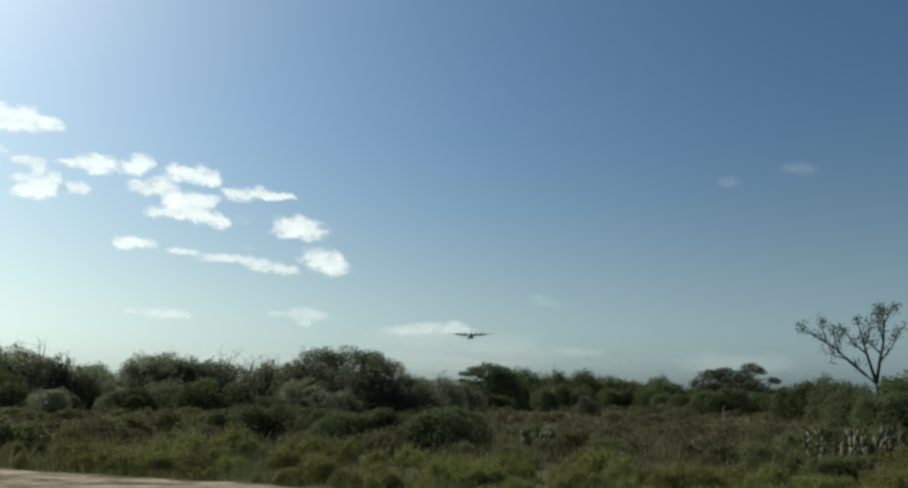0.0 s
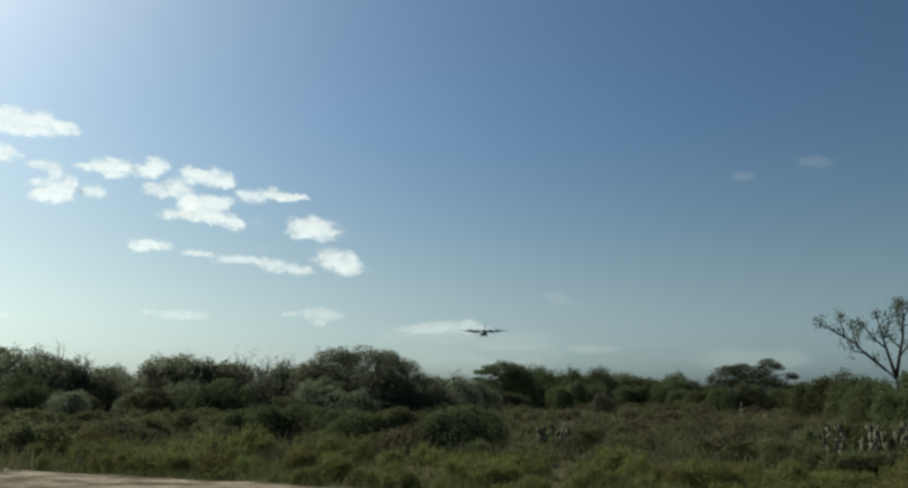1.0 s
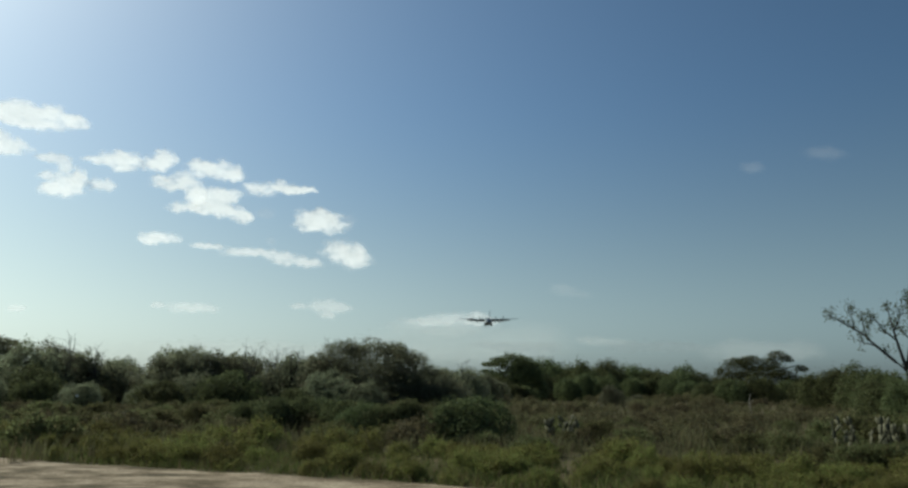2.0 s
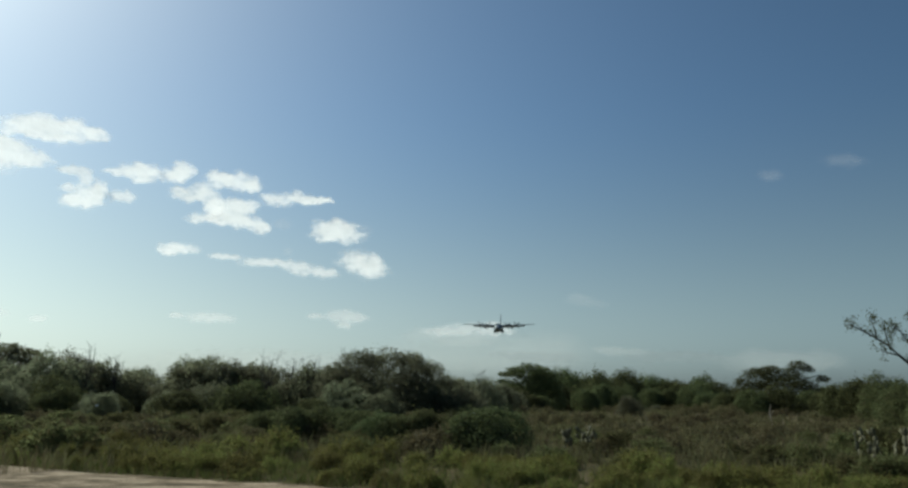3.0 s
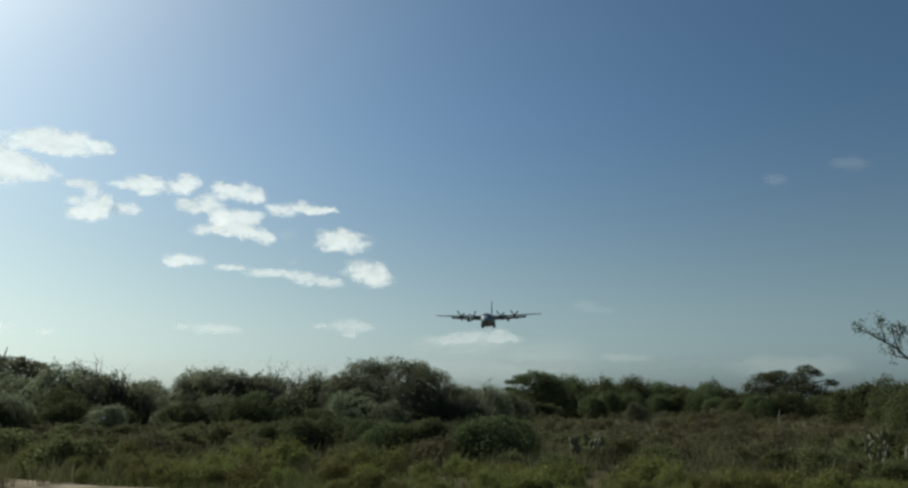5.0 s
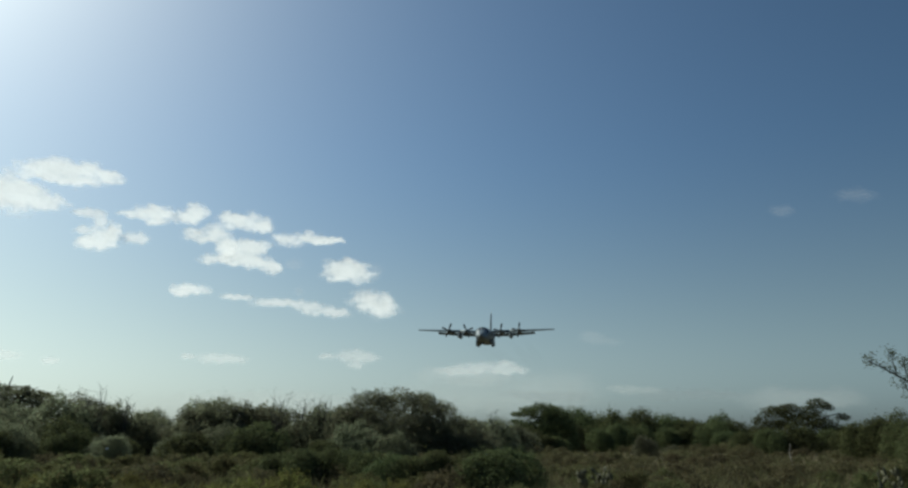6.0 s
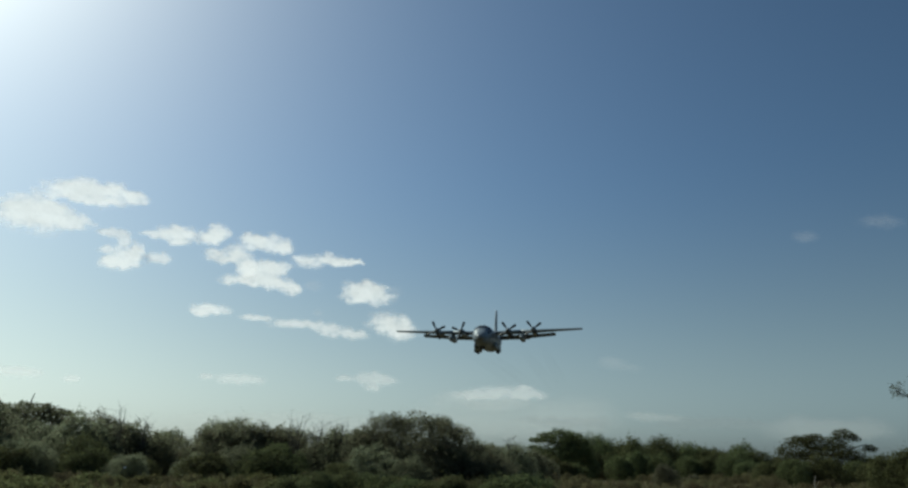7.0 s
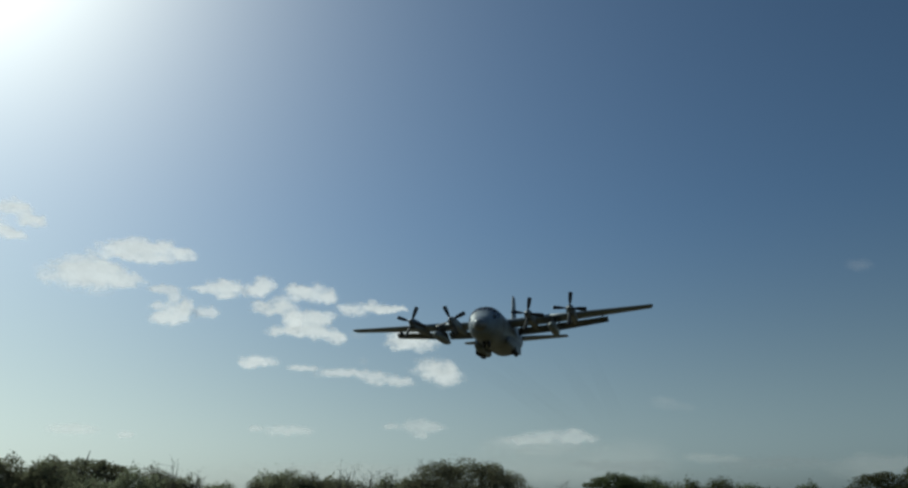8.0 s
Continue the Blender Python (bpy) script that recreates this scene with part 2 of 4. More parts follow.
SKIN_DARK = solid_material("dark_grey_aircraft_paint", (0.094, 0.108, 0.12), (0.162, 0.18, 0.194), 0.8, 0.4, 0.0, 0.04, 30)
RADOME = solid_material("radome_paint", (0.12, 0.13, 0.13), (0.17, 0.18, 0.18), 1.0, 0.32, 0.0, 0.02, 30, 0.6)
RUBBER = solid_material("tyre_rubber", (0.015, 0.015, 0.015), (0.035, 0.034, 0.032), 5.0, 0.8, 0, 0.2)
STEEL = solid_material("bare_steel", (0.35, 0.35, 0.35), (0.5, 0.5, 0.5), 4.0, 0.35, 0.9, 0.05)
BLADE = solid_material("black_blade_paint", (0.02, 0.02, 0.022), (0.05, 0.05, 0.052), 2.0, 0.45, 0, 0.05)
GLASS = solid_material("dark_cockpit_glass", (0.008, 0.01, 0.012), (0.015, 0.018, 0.02), 1.0, 0.06, 0, 0.0)
LAMP_LENS = solid_material("lamp_lens", (0.7, 0.7, 0.66), (0.85, 0.85, 0.8), 4.0, 0.1, 0, 0.02)


# ============ mesh helpers ============
def mesh_of(name, verts, faces, mats, smooth=False):
    me = bpy.data.meshes.new(name)
    me.from_pydata([tuple(v) for v in verts], [], faces)
    for m in mats if isinstance(mats, (list, tuple)) else [mats]:
        me.materials.append(m)
    if smooth:
        me.polygons.foreach_set("use_smooth", [True] * len(me.polygons))
    me.update()
    return me


def part(name, me, parent, label=""):
    ob = new(name, me)
    ob.parent = parent
    return tagged(ob, label)


def loft(rings, caps=True):
    """A closed skin over rings of equal length."""
    k = len(rings[0])
    verts = [v for r in rings for v in r]
    faces = [(i * k + j, i * k + (j + 1) % k, (i + 1) * k + (j + 1) % k, (i + 1) * k + j) for i in range(len(rings) - 1) for j in range(k)]
    if caps:
        faces += [tuple(range(k))[::-1], tuple(range((len(rings) - 1) * k, len(rings) * k))]
    return verts, faces


def join(*pieces):
    verts, faces = [], []
    for v, f in pieces:
        base = len(verts)
        verts += list(v)
        faces += [tuple(i + base for i in q) for q in f]
    return verts, faces


def tube(points, radii, sides=6):
    """A round limb along a line of points."""
    rings = []
    for i, p in enumerate(points):
        a, b = Vector(points[max(i - 1, 0)]), Vector(points[min(i + 1, len(points) - 1)])
        d = (b - a).normalized()
        u = d.orthogonal().normalized()
        w = d.cross(u)
        rings.append([Vector(p) + (u * math.cos(q) + w * math.sin(q)) * radii[i] for q in (2 * math.pi * j / sides for j in range(sides))])
    return loft(rings)


def box(x0, y0, z0, x1, y1, z1):
    v = [(x, y, z) for z in (z0, z1) for x, y in ((x0, y0), (x1, y0), (x1, y1), (x0, y1))]
    return v, [(3, 2, 1, 0), (4, 5, 6, 7), (0, 1, 5, 4), (1, 2, 6, 5), (2, 3, 7, 6), (3, 0, 4, 7)]


def spun(profile, axis, centre, sides=20):
    """A solid of revolution: profile of (along, radius) about axis 0, 1 or 2."""
    rings = []
    for a, r in profile:
        ring = []
        for j in range(sides):
            q = 2 * math.pi * j / sides
            c = [r * math.cos(q), r * math.sin(q)]
            c.insert(axis, a)
            ring.append(Vector(c) + Vector(centre))
        rings.append(ring)
    return loft(rings)


# ============ plants ============
def leaves(points, outward, size, rng, spread=0.6, slim=0.45):
    """One small pointed leaf at each point, as arrays of corners and faces."""
    n = len(points)
    normal = outward + rng.normal(0, spread, (n, 3))
    normal /= np.linalg.norm(normal, axis=1)[:, None] + 1e-9
    side = np.cross(normal, rng.normal(0, 1, (n, 3)))
    side /= np.linalg.norm(side, axis=1)[:, None] + 1e-9
    across = np.cross(normal, side)
    s = (size * rng.uniform(0.6, 1.4, n))[:, None]
    corners = np.stack([points - side * s * 0.8 - across * s * slim, points - side * s * 0.8 + across * s * slim, points + side * s + normal * s * 0.2], 1)
    return corners.reshape(-1, 3), np.arange(3 * n).reshape(-1, 3)


def leaf_mesh(name, verts, quads, mat):
    me = bpy.data.meshes.new(name)
    me.from_pydata(verts.tolist(), [], quads.tolist())
    me.materials.append(mat)
    return me


def crown_points(lobes, n, rng, shell=0.35, sprigs=0.12, sprig_len=0.35):
    """Points in uneven lobes (x, y, z, rx, ry, rz), denser near the skin, and sprigs that stand out of it."""
    lobes = np.array(lobes, float)
    weight = lobes[:, 3] * lobes[:, 5] + lobes[:, 3] * lobes[:, 4]
    pick = rng.choice(len(lobes), n, p=weight / weight.sum())
    d = rng.normal(0, 1, (n, 3))
    d /= np.linalg.norm(d, axis=1)[:, None]
    d[:, 2] = np.where(d[:, 2] < -0.75, -d[:, 2], d[:, 2])
    wob = np.array([noise.noise(Vector((a * 2.3 + k * 7.7, b * 2.3, c * 2.3))) for (a, b, c), k in zip(d, pick)])
    fine = np.array([noise.noise(Vector((a * 6 + k * 3.1, b * 6, c * 6 + 5))) for (a, b, c), k in zip(d, pick)])
    r = (1 + 0.28 * wob + 0.16 * fine) * (1 - shell * rng.random(n) ** 1.5)
    stick = rng.random(n) < sprigs
    r = np.where(stick & (fine > 0.02), r + sprig_len * rng.random(n) * np.abs(fine) * 3, r)
    p = lobes[pick, :3] + d * lobes[pick, 3:6] * r[:, None]
    p[:, 2] = np.where(p[:, 2] < 0.03, 0.03 + 0.5 * rng.random(n) * lobes[pick, 5], p[:, 2])
    return p, d


def shoots(lobes, rng, count, reach, each):
    """Leafy shoots that stand up out of the lobes, so that the outline is uneven."""
    out = []
    for _ in range(count):
        x, y, z, rx, ry, rz = lobes[rng.integers(len(lobes))]
        a, f = rng.uniform(0, 2 * math.pi), math.sqrt(rng.random()) * 0.8
        foot = np.array([x + rx * f * math.cos(a), y + ry * f * math.sin(a), z + rz * math.sqrt(1 - f * f) * 0.85])
        lean = np.array([rng.normal(0, 0.3), rng.normal(0, 0.3), 1.0]) * reach * rng.uniform(0.4, 1.2)
        u = rng.random((each, 1))
        out.append(foot + lean * u + rng.normal(0, reach * 0.1, (each, 3)) * (1.1 - u))
    return np.concatenate(out)


def stems(lobes, rng, thick, forks=2):
    """Crooked stems from the foot of a bush into each of its lobes."""
    pieces = []
    for x, y, z, rx, ry, rz in lobes:
        for _ in range(forks):
            tip = Vector((x + rng.normal(0, rx * 0.4), y + rng.normal(0, ry * 0.4), z + rz * rng.uniform(-0.2, 0.45)))
            foot = Vector((rng.normal(0, 0.08), rng.normal(0, 0.08), -0.05)) * (1 + 2 * thick)
            mid = foot.lerp(tip, 0.5) + Vector((rng.normal(0, 0.12), rng.normal(0, 0.12), 0.08)) * rx
            pieces.append(tube([foot, mid, tip], [thick, thick * 0.7, thick * 0.2], 4))
    return join(*pieces)


def bush_lobes(rng, radius, height, count, flat=1.0):
    """Overlapping lobes from the ground up: a ring of low ones round taller ones."""
    out = []
    for i in range(count):
        low = i % 3 == 0
        a, q = rng.uniform(0, 2 * math.pi), radius * (rng.uniform(0.55, 0.75) if low else 0.55 * math.sqrt(rng.random()))
        r = radius * rng.uniform(0.34, 0.5)
        h = height * (rng.uniform(0.3, 0.45) if low else rng.uniform(0.46, 0.58) * (1 - 0.35 * (q / radius) ** 2))
        out.append((q * math.cos(a), q * math.sin(a), h * 0.78 * flat, r, r, h * rng.uniform(0.9, 1.1)))
    return out


def bush_kind(name, foliage_mat, radius, height, count, n, size, seed, thick=0.02, sprigs=0.12, slim=0.45, shell=0.4, shoot=(0, 0, 0)):
    """One bush: its stems, with its foliage as a part."""
    rng = np.random.default_rng(seed)
    lobes = bush_lobes(rng, radius, height, count)
    p, d = crown_points(lobes, n, rng, shell, sprigs)
    if shoot[0]:
        up = shoots(lobes, rng, *shoot)
        p, d = np.concatenate([p, up]), np.concatenate([d, np.tile([0, 0, 0.6], (len(up), 1))])
    body = new(name, mesh_of(name + "_stems", *stems(lobes, rng, thick), BARK))
    v, q = leaves(p, d, size, rng, slim=slim)
    part("foliage", leaf_mesh(name + "_foliage", v, q, foliage_mat), body)
    return body


def plant(kind, spots, label, category, group):
    """Set copies of the bushes in kind at (x, y, size, height factor)."""
    rng = random.Random(len(spots) * 7 + len(label))
    for i, (x, y, s, h) in enumerate(spots):
        ob = copy_thing(kind[i % len(kind)], pose(x, y, terrain(x, y), 0, 0, rng.uniform(0, 360)))
        ob.scale = (s, s, s * h)
        tagged(ob, label, category, group)


def discard(kind):
    for ob in kind:
        for o in (*ob.children_recursive, ob):
            bpy.data.objects.remove(o)


# ============ ground and track ============
EDGE_A, EDGE_B = Vector((-12.1, 15.75)), Vector((-0.8, 12.35))   # two places on the far edge of the dirt
EDGE_DIR = (EDGE_B - EDGE_A).normalized()
EDGE_OUT = Vector((-EDGE_DIR.y, EDGE_DIR.x))                   # away from the camera


def edge_place(s, u):
    """The place s metres along the dirt's edge and u metres beyond it."""
    p = EDGE_B + EDGE_DIR * s + EDGE_OUT * u
    return p.x, p.y


def beyond(x, y):
    return (Vector((x, y)) - EDGE_B).dot(EDGE_OUT)


def terrain(x, y):
    u = beyond(x, y)
    rise = max(0.0, min(1.0, u / 2.0))
    return rise * (0.05 + 0.10 * noise.noise(Vector((x * 0.11, y * 0.11, 0.4)))) if u < 200 else 0.05


def build_ground():
    """One sheet: fine near the camera, coarse towards the horizon."""
    xs = [-4500, -2000, -900, -400, -200, -120] + [-80 + 4 * i for i in range(41)] + [120, 200, 400, 900, 2000, 4500]
    ys = [-4500, -1500, -400, -120, -60] + [-30 + 3 * i for i in range(47)] + [140, 200, 400, 900, 2000, 4500]
    verts = [(x, y, terrain(x, y)) for y in ys for x in xs]
    k = len(xs)
    faces = [(j * k + i, j * k + i + 1, (j + 1) * k + i + 1, (j + 1) * k + i) for j in range(len(ys) - 1) for i in range(k - 1)]
    tagged(new("ground", mesh_of("ground", verts, faces, SOIL, True)), "dry sandy soil under scrub, reaching the horizon", "ground", kind="structure")


def build_track():
    """The pale dirt track with a ragged far edge, worn ruts and a thin lip."""
    verts, faces, rows, cols = [], [], 34, 130
    for i in range(cols):
        s = -42 + 84 * i / (cols - 1)
        ragged = 0.22 * noise.noise(Vector((s * 0.9, 3, 0))) + 0.12 * noise.noise(Vector((s * 3.1, 8, 0)))
        for j in range(rows):
            f = j / (rows - 1)
            u = -24 + (24 + ragged) * (1 - (1 - f) ** 1.6)
            x, y = edge_place(s, u)
            z = 0.07 + 0.05 * noise.noise(Vector((s * 0.35, u * 1.3, 1))) + 0.02 * noise.noise(Vector((s * 1.7, u * 3.0, 2)))
            verts.append((x, y, max(z, 0.008) if j < rows - 1 else -0.01))
    faces = [(i * rows + j, (i + 1) * rows + j, (i + 1) * rows + j + 1, i * rows + j + 1) for i in range(cols - 1) for j in range(rows - 1)]
    tagged(new("road", mesh_of("road", verts, faces, DIRT, True)), "pale sandy dirt track with ruts and damp patches", "dirt track", kind="structure")


build_ground()
build_track()


# ============ clouds ============
def cloud(puffs, mat, label, far=3000.0, group="scattered small clouds"):
    """A body of vapour made of swelling puffs (azimuth, elevation, half width, half height, in degrees); it thins to nothing at the rim."""
    deg = radians(1) * far
    az0, el0 = (sum(p[k] for p in puffs) / len(puffs) for k in (0, 1))
    c = math.cos(radians(el0))
    puffs = [((az0 - a) * c * deg, (e - el0) * deg, w * deg * 1.9, h * deg * 2.15) for a, e, w, h in puffs]
    x0, x1 = min(x - w for x, z, w, h in puffs), max(x + w for x, z, w, h in puffs)
    z0, z1 = min(z - h for x, z, w, h in puffs), max(z + h for x, z, w, h in puffs)
    rag = min(sum(h for *_, h in puffs) / len(puffs), 45.0)
    deep = 0.12 * max(h for *_, h in puffs)
    x0, x1, z0, z1 = x0 - 0.3 * rag, x1 + 0.3 * rag, z0 - 0.3 * rag, z1 + 0.3 * rag
    nx, nz = max(24, min(90, int((x1 - x0) / 6))), max(14, min(44, int((z1 - z0) / 5)))
    verts = []
    for j in range(nz):
        for i in range(nx):
            x, z = x0 + (x1 - x0) * i / (nx - 1), z0 + (z1 - z0) * j / (nz - 1)
            # the rim is ragged at two scales
            u = x + rag * (0.35 * noise.noise(Vector((x / rag, z / rag, az0))) + 0.16 * noise.noise(Vector((x * 3 / rag, z * 3 / rag, az0 + 9))))
            v = z + rag * (0.30 * noise.noise(Vector((x / rag, z / rag, az0 + 40))) + 0.16 * noise.noise(Vector((x * 3 / rag, z * 3 / rag, az0 + 60))))
            swell = sum(max(0.0, 1 - ((u - a) / w) ** 2 - ((v - b) / h) ** 2) ** 2.5 for a, b, w, h in puffs)
            verts.append((x, -deep * (1 - math.exp(-1.4 * swell)), z))
    faces = [(j * nx + i, j * nx + i + 1, (j + 1) * nx + i + 1, (j + 1) * nx + i) for j in range(nz - 1) for i in range(nx - 1)]
    ob = new("cloud", mesh_of("cloud", verts, faces, mat, True))
    turn = 28 * max(0.0, min(1.0, (10 - az0) / 15))      # those far from the sun lie across its rays
    ob.matrix_world = Matrix.Translation(heading(az0, el0, far) + Vector((0, 0, EYE))) @ pose(0, 0, 0, 0, 0, az0 + turn)
    return tagged(ob, label, "cloud", group)


def bank(az, el, wide, tall, mat=None):
    """A long low bank of cloud near the horizon."""
    rng = random.Random(int(az * 100 + el * 10))
    cloud([(az + wide * f, el + tall * rng.uniform(-0.08, 0.12), wide * rng.uniform(0.16, 0.22), tall * rng.uniform(0.25, 0.36)) for f in (-0.3, -0.1, 0.1, 0.3)],
          mat or HAZE, "pale grey low cloud bank above the horizon", 3300.0, "low cloud banks")


BRIGHT = "small bright white cumulus cloud with ragged edges"
THIN = "thin white wisp of cloud in the blue sky"
FAINT = "faint veil of cloud hardly brighter than the sky"
# the row of small cumulus that slants down towards the horizon
cloud([(46.89, 20.17, 0.87, 0.43), (45.75, 19.42, 0.72, 0.32), (46.83, 18.25, 0.8, 0.31), (48.52, 18.91, 0.97, 0.54)], CLOUD, BRIGHT)
cloud([(39.77, 18.39, 1.05, 0.52), (38.1, 18.71, 1.26, 0.61), (36.33, 18.73, 1.5, 0.54), (34.8, 18.74, 0.76, 0.34), (37.59, 17.96, 1.65, 0.29)], CLOUD, BRIGHT)
cloud([(41.57, 17.12, 1.01, 0.71), (42.96, 16.04, 1.3, 0.62), (41.04, 16.12, 1.53, 0.83), (39.04, 16.23, 1.2, 0.49), (40.24, 16.76, 1.04, 0.56)], CLOUD, BRIGHT, 3040.0)
cloud([(36.49, 15.85, 0.59, 0.21), (35.62, 15.86, 0.49, 0.29), (35.03, 15.6, 0.42, 0.38), (36.21, 14.53, 0.52, 0.21)], WISP, THIN)
cloud([(34.98, 14.15, 0.99, 0.67), (34.34, 14.66, 0.54, 0.59), (35.77, 13.62, 0.67, 0.33)], CLOUD, BRIGHT, 3040.0)
cloud([(32.99, 16.1, 0.86, 0.21), (31.97, 16.63, 0.88, 0.35), (30.86, 16.51, 0.73, 0.44), (31.41, 15.83, 0.72, 0.26)], CLOUD, BRIGHT)
cloud([(29.21, 16.45, 0.66, 0.44), (28.3, 16.91, 0.63, 0.62)], CLOUD, BRIGHT)
cloud([(32.44, 14.47, 0.87, 0.34)], WISP, THIN)
cloud([(25.58, 16.61, 0.87, 0.41), (24.29, 16.55, 1.32, 0.55), (23.01, 16.15, 0.71, 0.32), (27.88, 15.11, 1.01, 0.36), (26.59, 15.46, 0.86, 0.45), (25.72, 14.37, 0.65, 0.72)], CLOUD, BRIGHT)
cloud([(24.93, 14.62, 1.22, 0.41), (23.48, 14.69, 0.88, 0.41), (26.38, 13.49, 1.07, 0.31), (24.83, 13.58, 1.22, 0.41), (23.46, 13.41, 1.06, 0.41), (22.16, 13.08, 0.67, 0.41)], CLOUD, BRIGHT, 3040.0)
cloud([(21.08, 15.37, 0.99, 0.37), (19.46, 15.67, 0.91, 0.37), (18.4, 15.5, 0.92, 0.19), (17.3, 15.6, 0.69, 0.19)], CLOUD, BRIGHT)
cloud([(20.47, 13.47, 0.54, 0.32)], VEIL, FAINT)
cloud([(16.47, 13.53, 1.25, 0.42), (16.9, 12.72, 1.02, 0.37), (15.39, 13.06, 1.31, 0.61)], CLOUD, BRIGHT)
cloud([(13.96, 13.16, 0.66, 0.47)], VEIL, FAINT, 3040.0)
cloud([(14.06, 10.86, 1.36, 0.61), (13.27, 10.13, 1.17, 0.56)], CLOUD, BRIGHT)
cloud([(28.16, 11.01, 1.13, 0.35), (28.89, 10.69, 0.58, 0.22)], CLOUD, BRIGHT)
# thin wisps below them
cloud([(24.65, 10.64, 1.04, 0.18)], WISP, THIN)
cloud([(22.07, 10.34, 1.25, 0.23), (20.71, 10.41, 0.81, 0.23), (19.55, 10.19, 0.91, 0.32), (18.14, 9.92, 1.01, 0.32), (16.73, 9.7, 0.83, 0.28)], WISP, THIN)
cloud([(19.86, 11.37, 0.32, 0.23)], VEIL, FAINT)
cloud([(25.32, 5.83, 1.45, 0.26)], FILM, THIN)
cloud([(27.86, 5.9, 0.41, 0.17)], FILM, THIN)
cloud([(17.47, 6.28, 0.5, 0.23), (15.4, 6.33, 1.2, 0.37), (14.15, 6.23, 0.92, 0.27), (15.14, 5.61, 0.55, 0.23)], FILM, THIN)
cloud([(36.96, 5.16, 0.46, 0.2)], FILM, THIN)
cloud([(39.95, 5.37, 1.01, 0.27), (41.13, 5.4, 0.82, 0.23)], FILM, THIN)
cloud([(6.98, 5.18, 1.49, 0.27), (4.64, 5.47, 2.13, 0.37), (2.54, 5.42, 1.2, 0.32), (2.86, 5.95, 0.5, 0.16)], FILM, THIN)
cloud([(-4, 7.96, 0.99, 0.23), (-4.66, 7.59, 1.6, 0.27)], VEIL, FAINT)
cloud([(-24.03, 17.03, 1.24, 0.41)], VEIL, FAINT)
cloud([(-19.08, 16.56, 0.69, 0.34)], VEIL, FAINT)
# low banks over the horizon; the last two have shade put into their grey
for az, el, wide, tall in [(6.4, 4.7, 8.2, 1.5), (3.1, 3.56, 16.3, 3.2), (-7.2, 3.7, 4.6, 0.7), (-18.7, 2.9, 9.7, 1.6), (20.6, 2.6, 19.6, 2.0)]:
    bank(az, el, wide, tall)
for az, el, wide, tall in [(-0.4, 3.3, 7.6, 0.95), (-11.2, 3.2, 8.6, 1.1)]:
    bank(az, el, wide, tall, GREY)


# ============ bushes and trees ============
def polar(az, d):
    p = heading(az, 0, d)
    return p.x, p.y


R = random.Random(11)
thicket_kind = [bush_kind("thicket_bush", LEAF_THICKET, 2.7, 4.0, 13 + k, 15500, 0.083, 100 + k, 0.032, 0.012, shell=0.22, shoot=(50, 0.45, 14)) for k in range(5)]
scrub_kind = [bush_kind("scrub_bush", LEAF_SCRUB, 1.0, 1.15, 9 + k, 3700, 0.05, 200 + k, 0.02, 0.04, shell=0.25, shoot=(40, 0.28, 10)) for k in range(5)]
green_kind = [bush_kind("green_shrub", LEAF_GREEN, 0.65, 0.75, 8 + k, 2500, 0.036, 300 + k, 0.012, 0.08, 0.35, 0.4, shoot=(60, 0.3, 11)) for k in range(6)]
brown_kind = [bush_kind("dry_bush", LEAF_BROWN, 1.0, 0.85, 7 + k, 1450, 0.065, 400 + k, 0.018, 0.12, 0.35, 0.6) for k in range(4)]
dark_kind = [bush_kind("dark_bush", LEAF_TREE, 2.7, 4.0, 13 + k, 9000, 0.11, 600 + k, 0.05, 0.05, shell=0.25) for k in range(3)]
tree_kind = [bush_kind("far_tree", LEAF_TREE, 4.6, 6.0, 13 + k, 9000, 0.17, 500 + k, 0.12, 0.03, shell=0.3) for k in range(4)]

# thicket: azimuth, distance, size, height factor
thicket = [(41.5, 56, 1.25, 1.0), (38.6, 58, 1.05, 0.95), (36.0, 55, 1.05, 1.02), (33.4, 57, 1.05, 1.05), (31.2, 58, 0.95, 0.92), (29.4, 60, 0.8, 0.85),
           (27.3, 57, 1.0, 1.08), (25.2, 56, 1.0, 1.1), (23.0, 57, 1.05, 1.1), (20.6, 58, 1.0, 0.98), (18.3, 56, 0.95, 0.92), (16.4, 55, 1.05, 0.98),
           (7.2, 58, 0.85, 0.92), (5.4, 62, 0.9, 0.98), (3.6, 66, 0.9, 0.95), (2.0, 72, 0.85, 0.92), (4.5, 76, 0.9, 0.85), (14.6, 54, 0.95, 1.05), (45, 55, 1.2, 1.1), (49, 57, 1.2, 1.0), (54, 58, 1.2, 1.05)]
second = [(40, 63, 1.1, 1.0), (34.5, 64, 1.1, 1.1), (30.3, 66, 1.1, 0.95), (26, 64, 1.1, 1.1), (21.8, 65, 1.15, 1.0), (17.5, 64, 1.1, 1.0), (47, 64, 1.2, 1.1)]
plant(thicket_kind, [(*polar(a, d), s, h) for a, d, s, h in thicket + second], "dense grey-green thorn thicket with feathery twigs", "bush", "thicket along the field")
front = [(a + R.uniform(-1, 1), R.uniform(43, 49), R.uniform(0.6, 0.85), R.uniform(0.6, 0.8)) for a in range(13, 52, 2)]
plant(scrub_kind, [(*polar(a, d), s, h) for a, d, s, h in front], "olive-green bush before the thorn thicket", "bush", "thicket along the field")

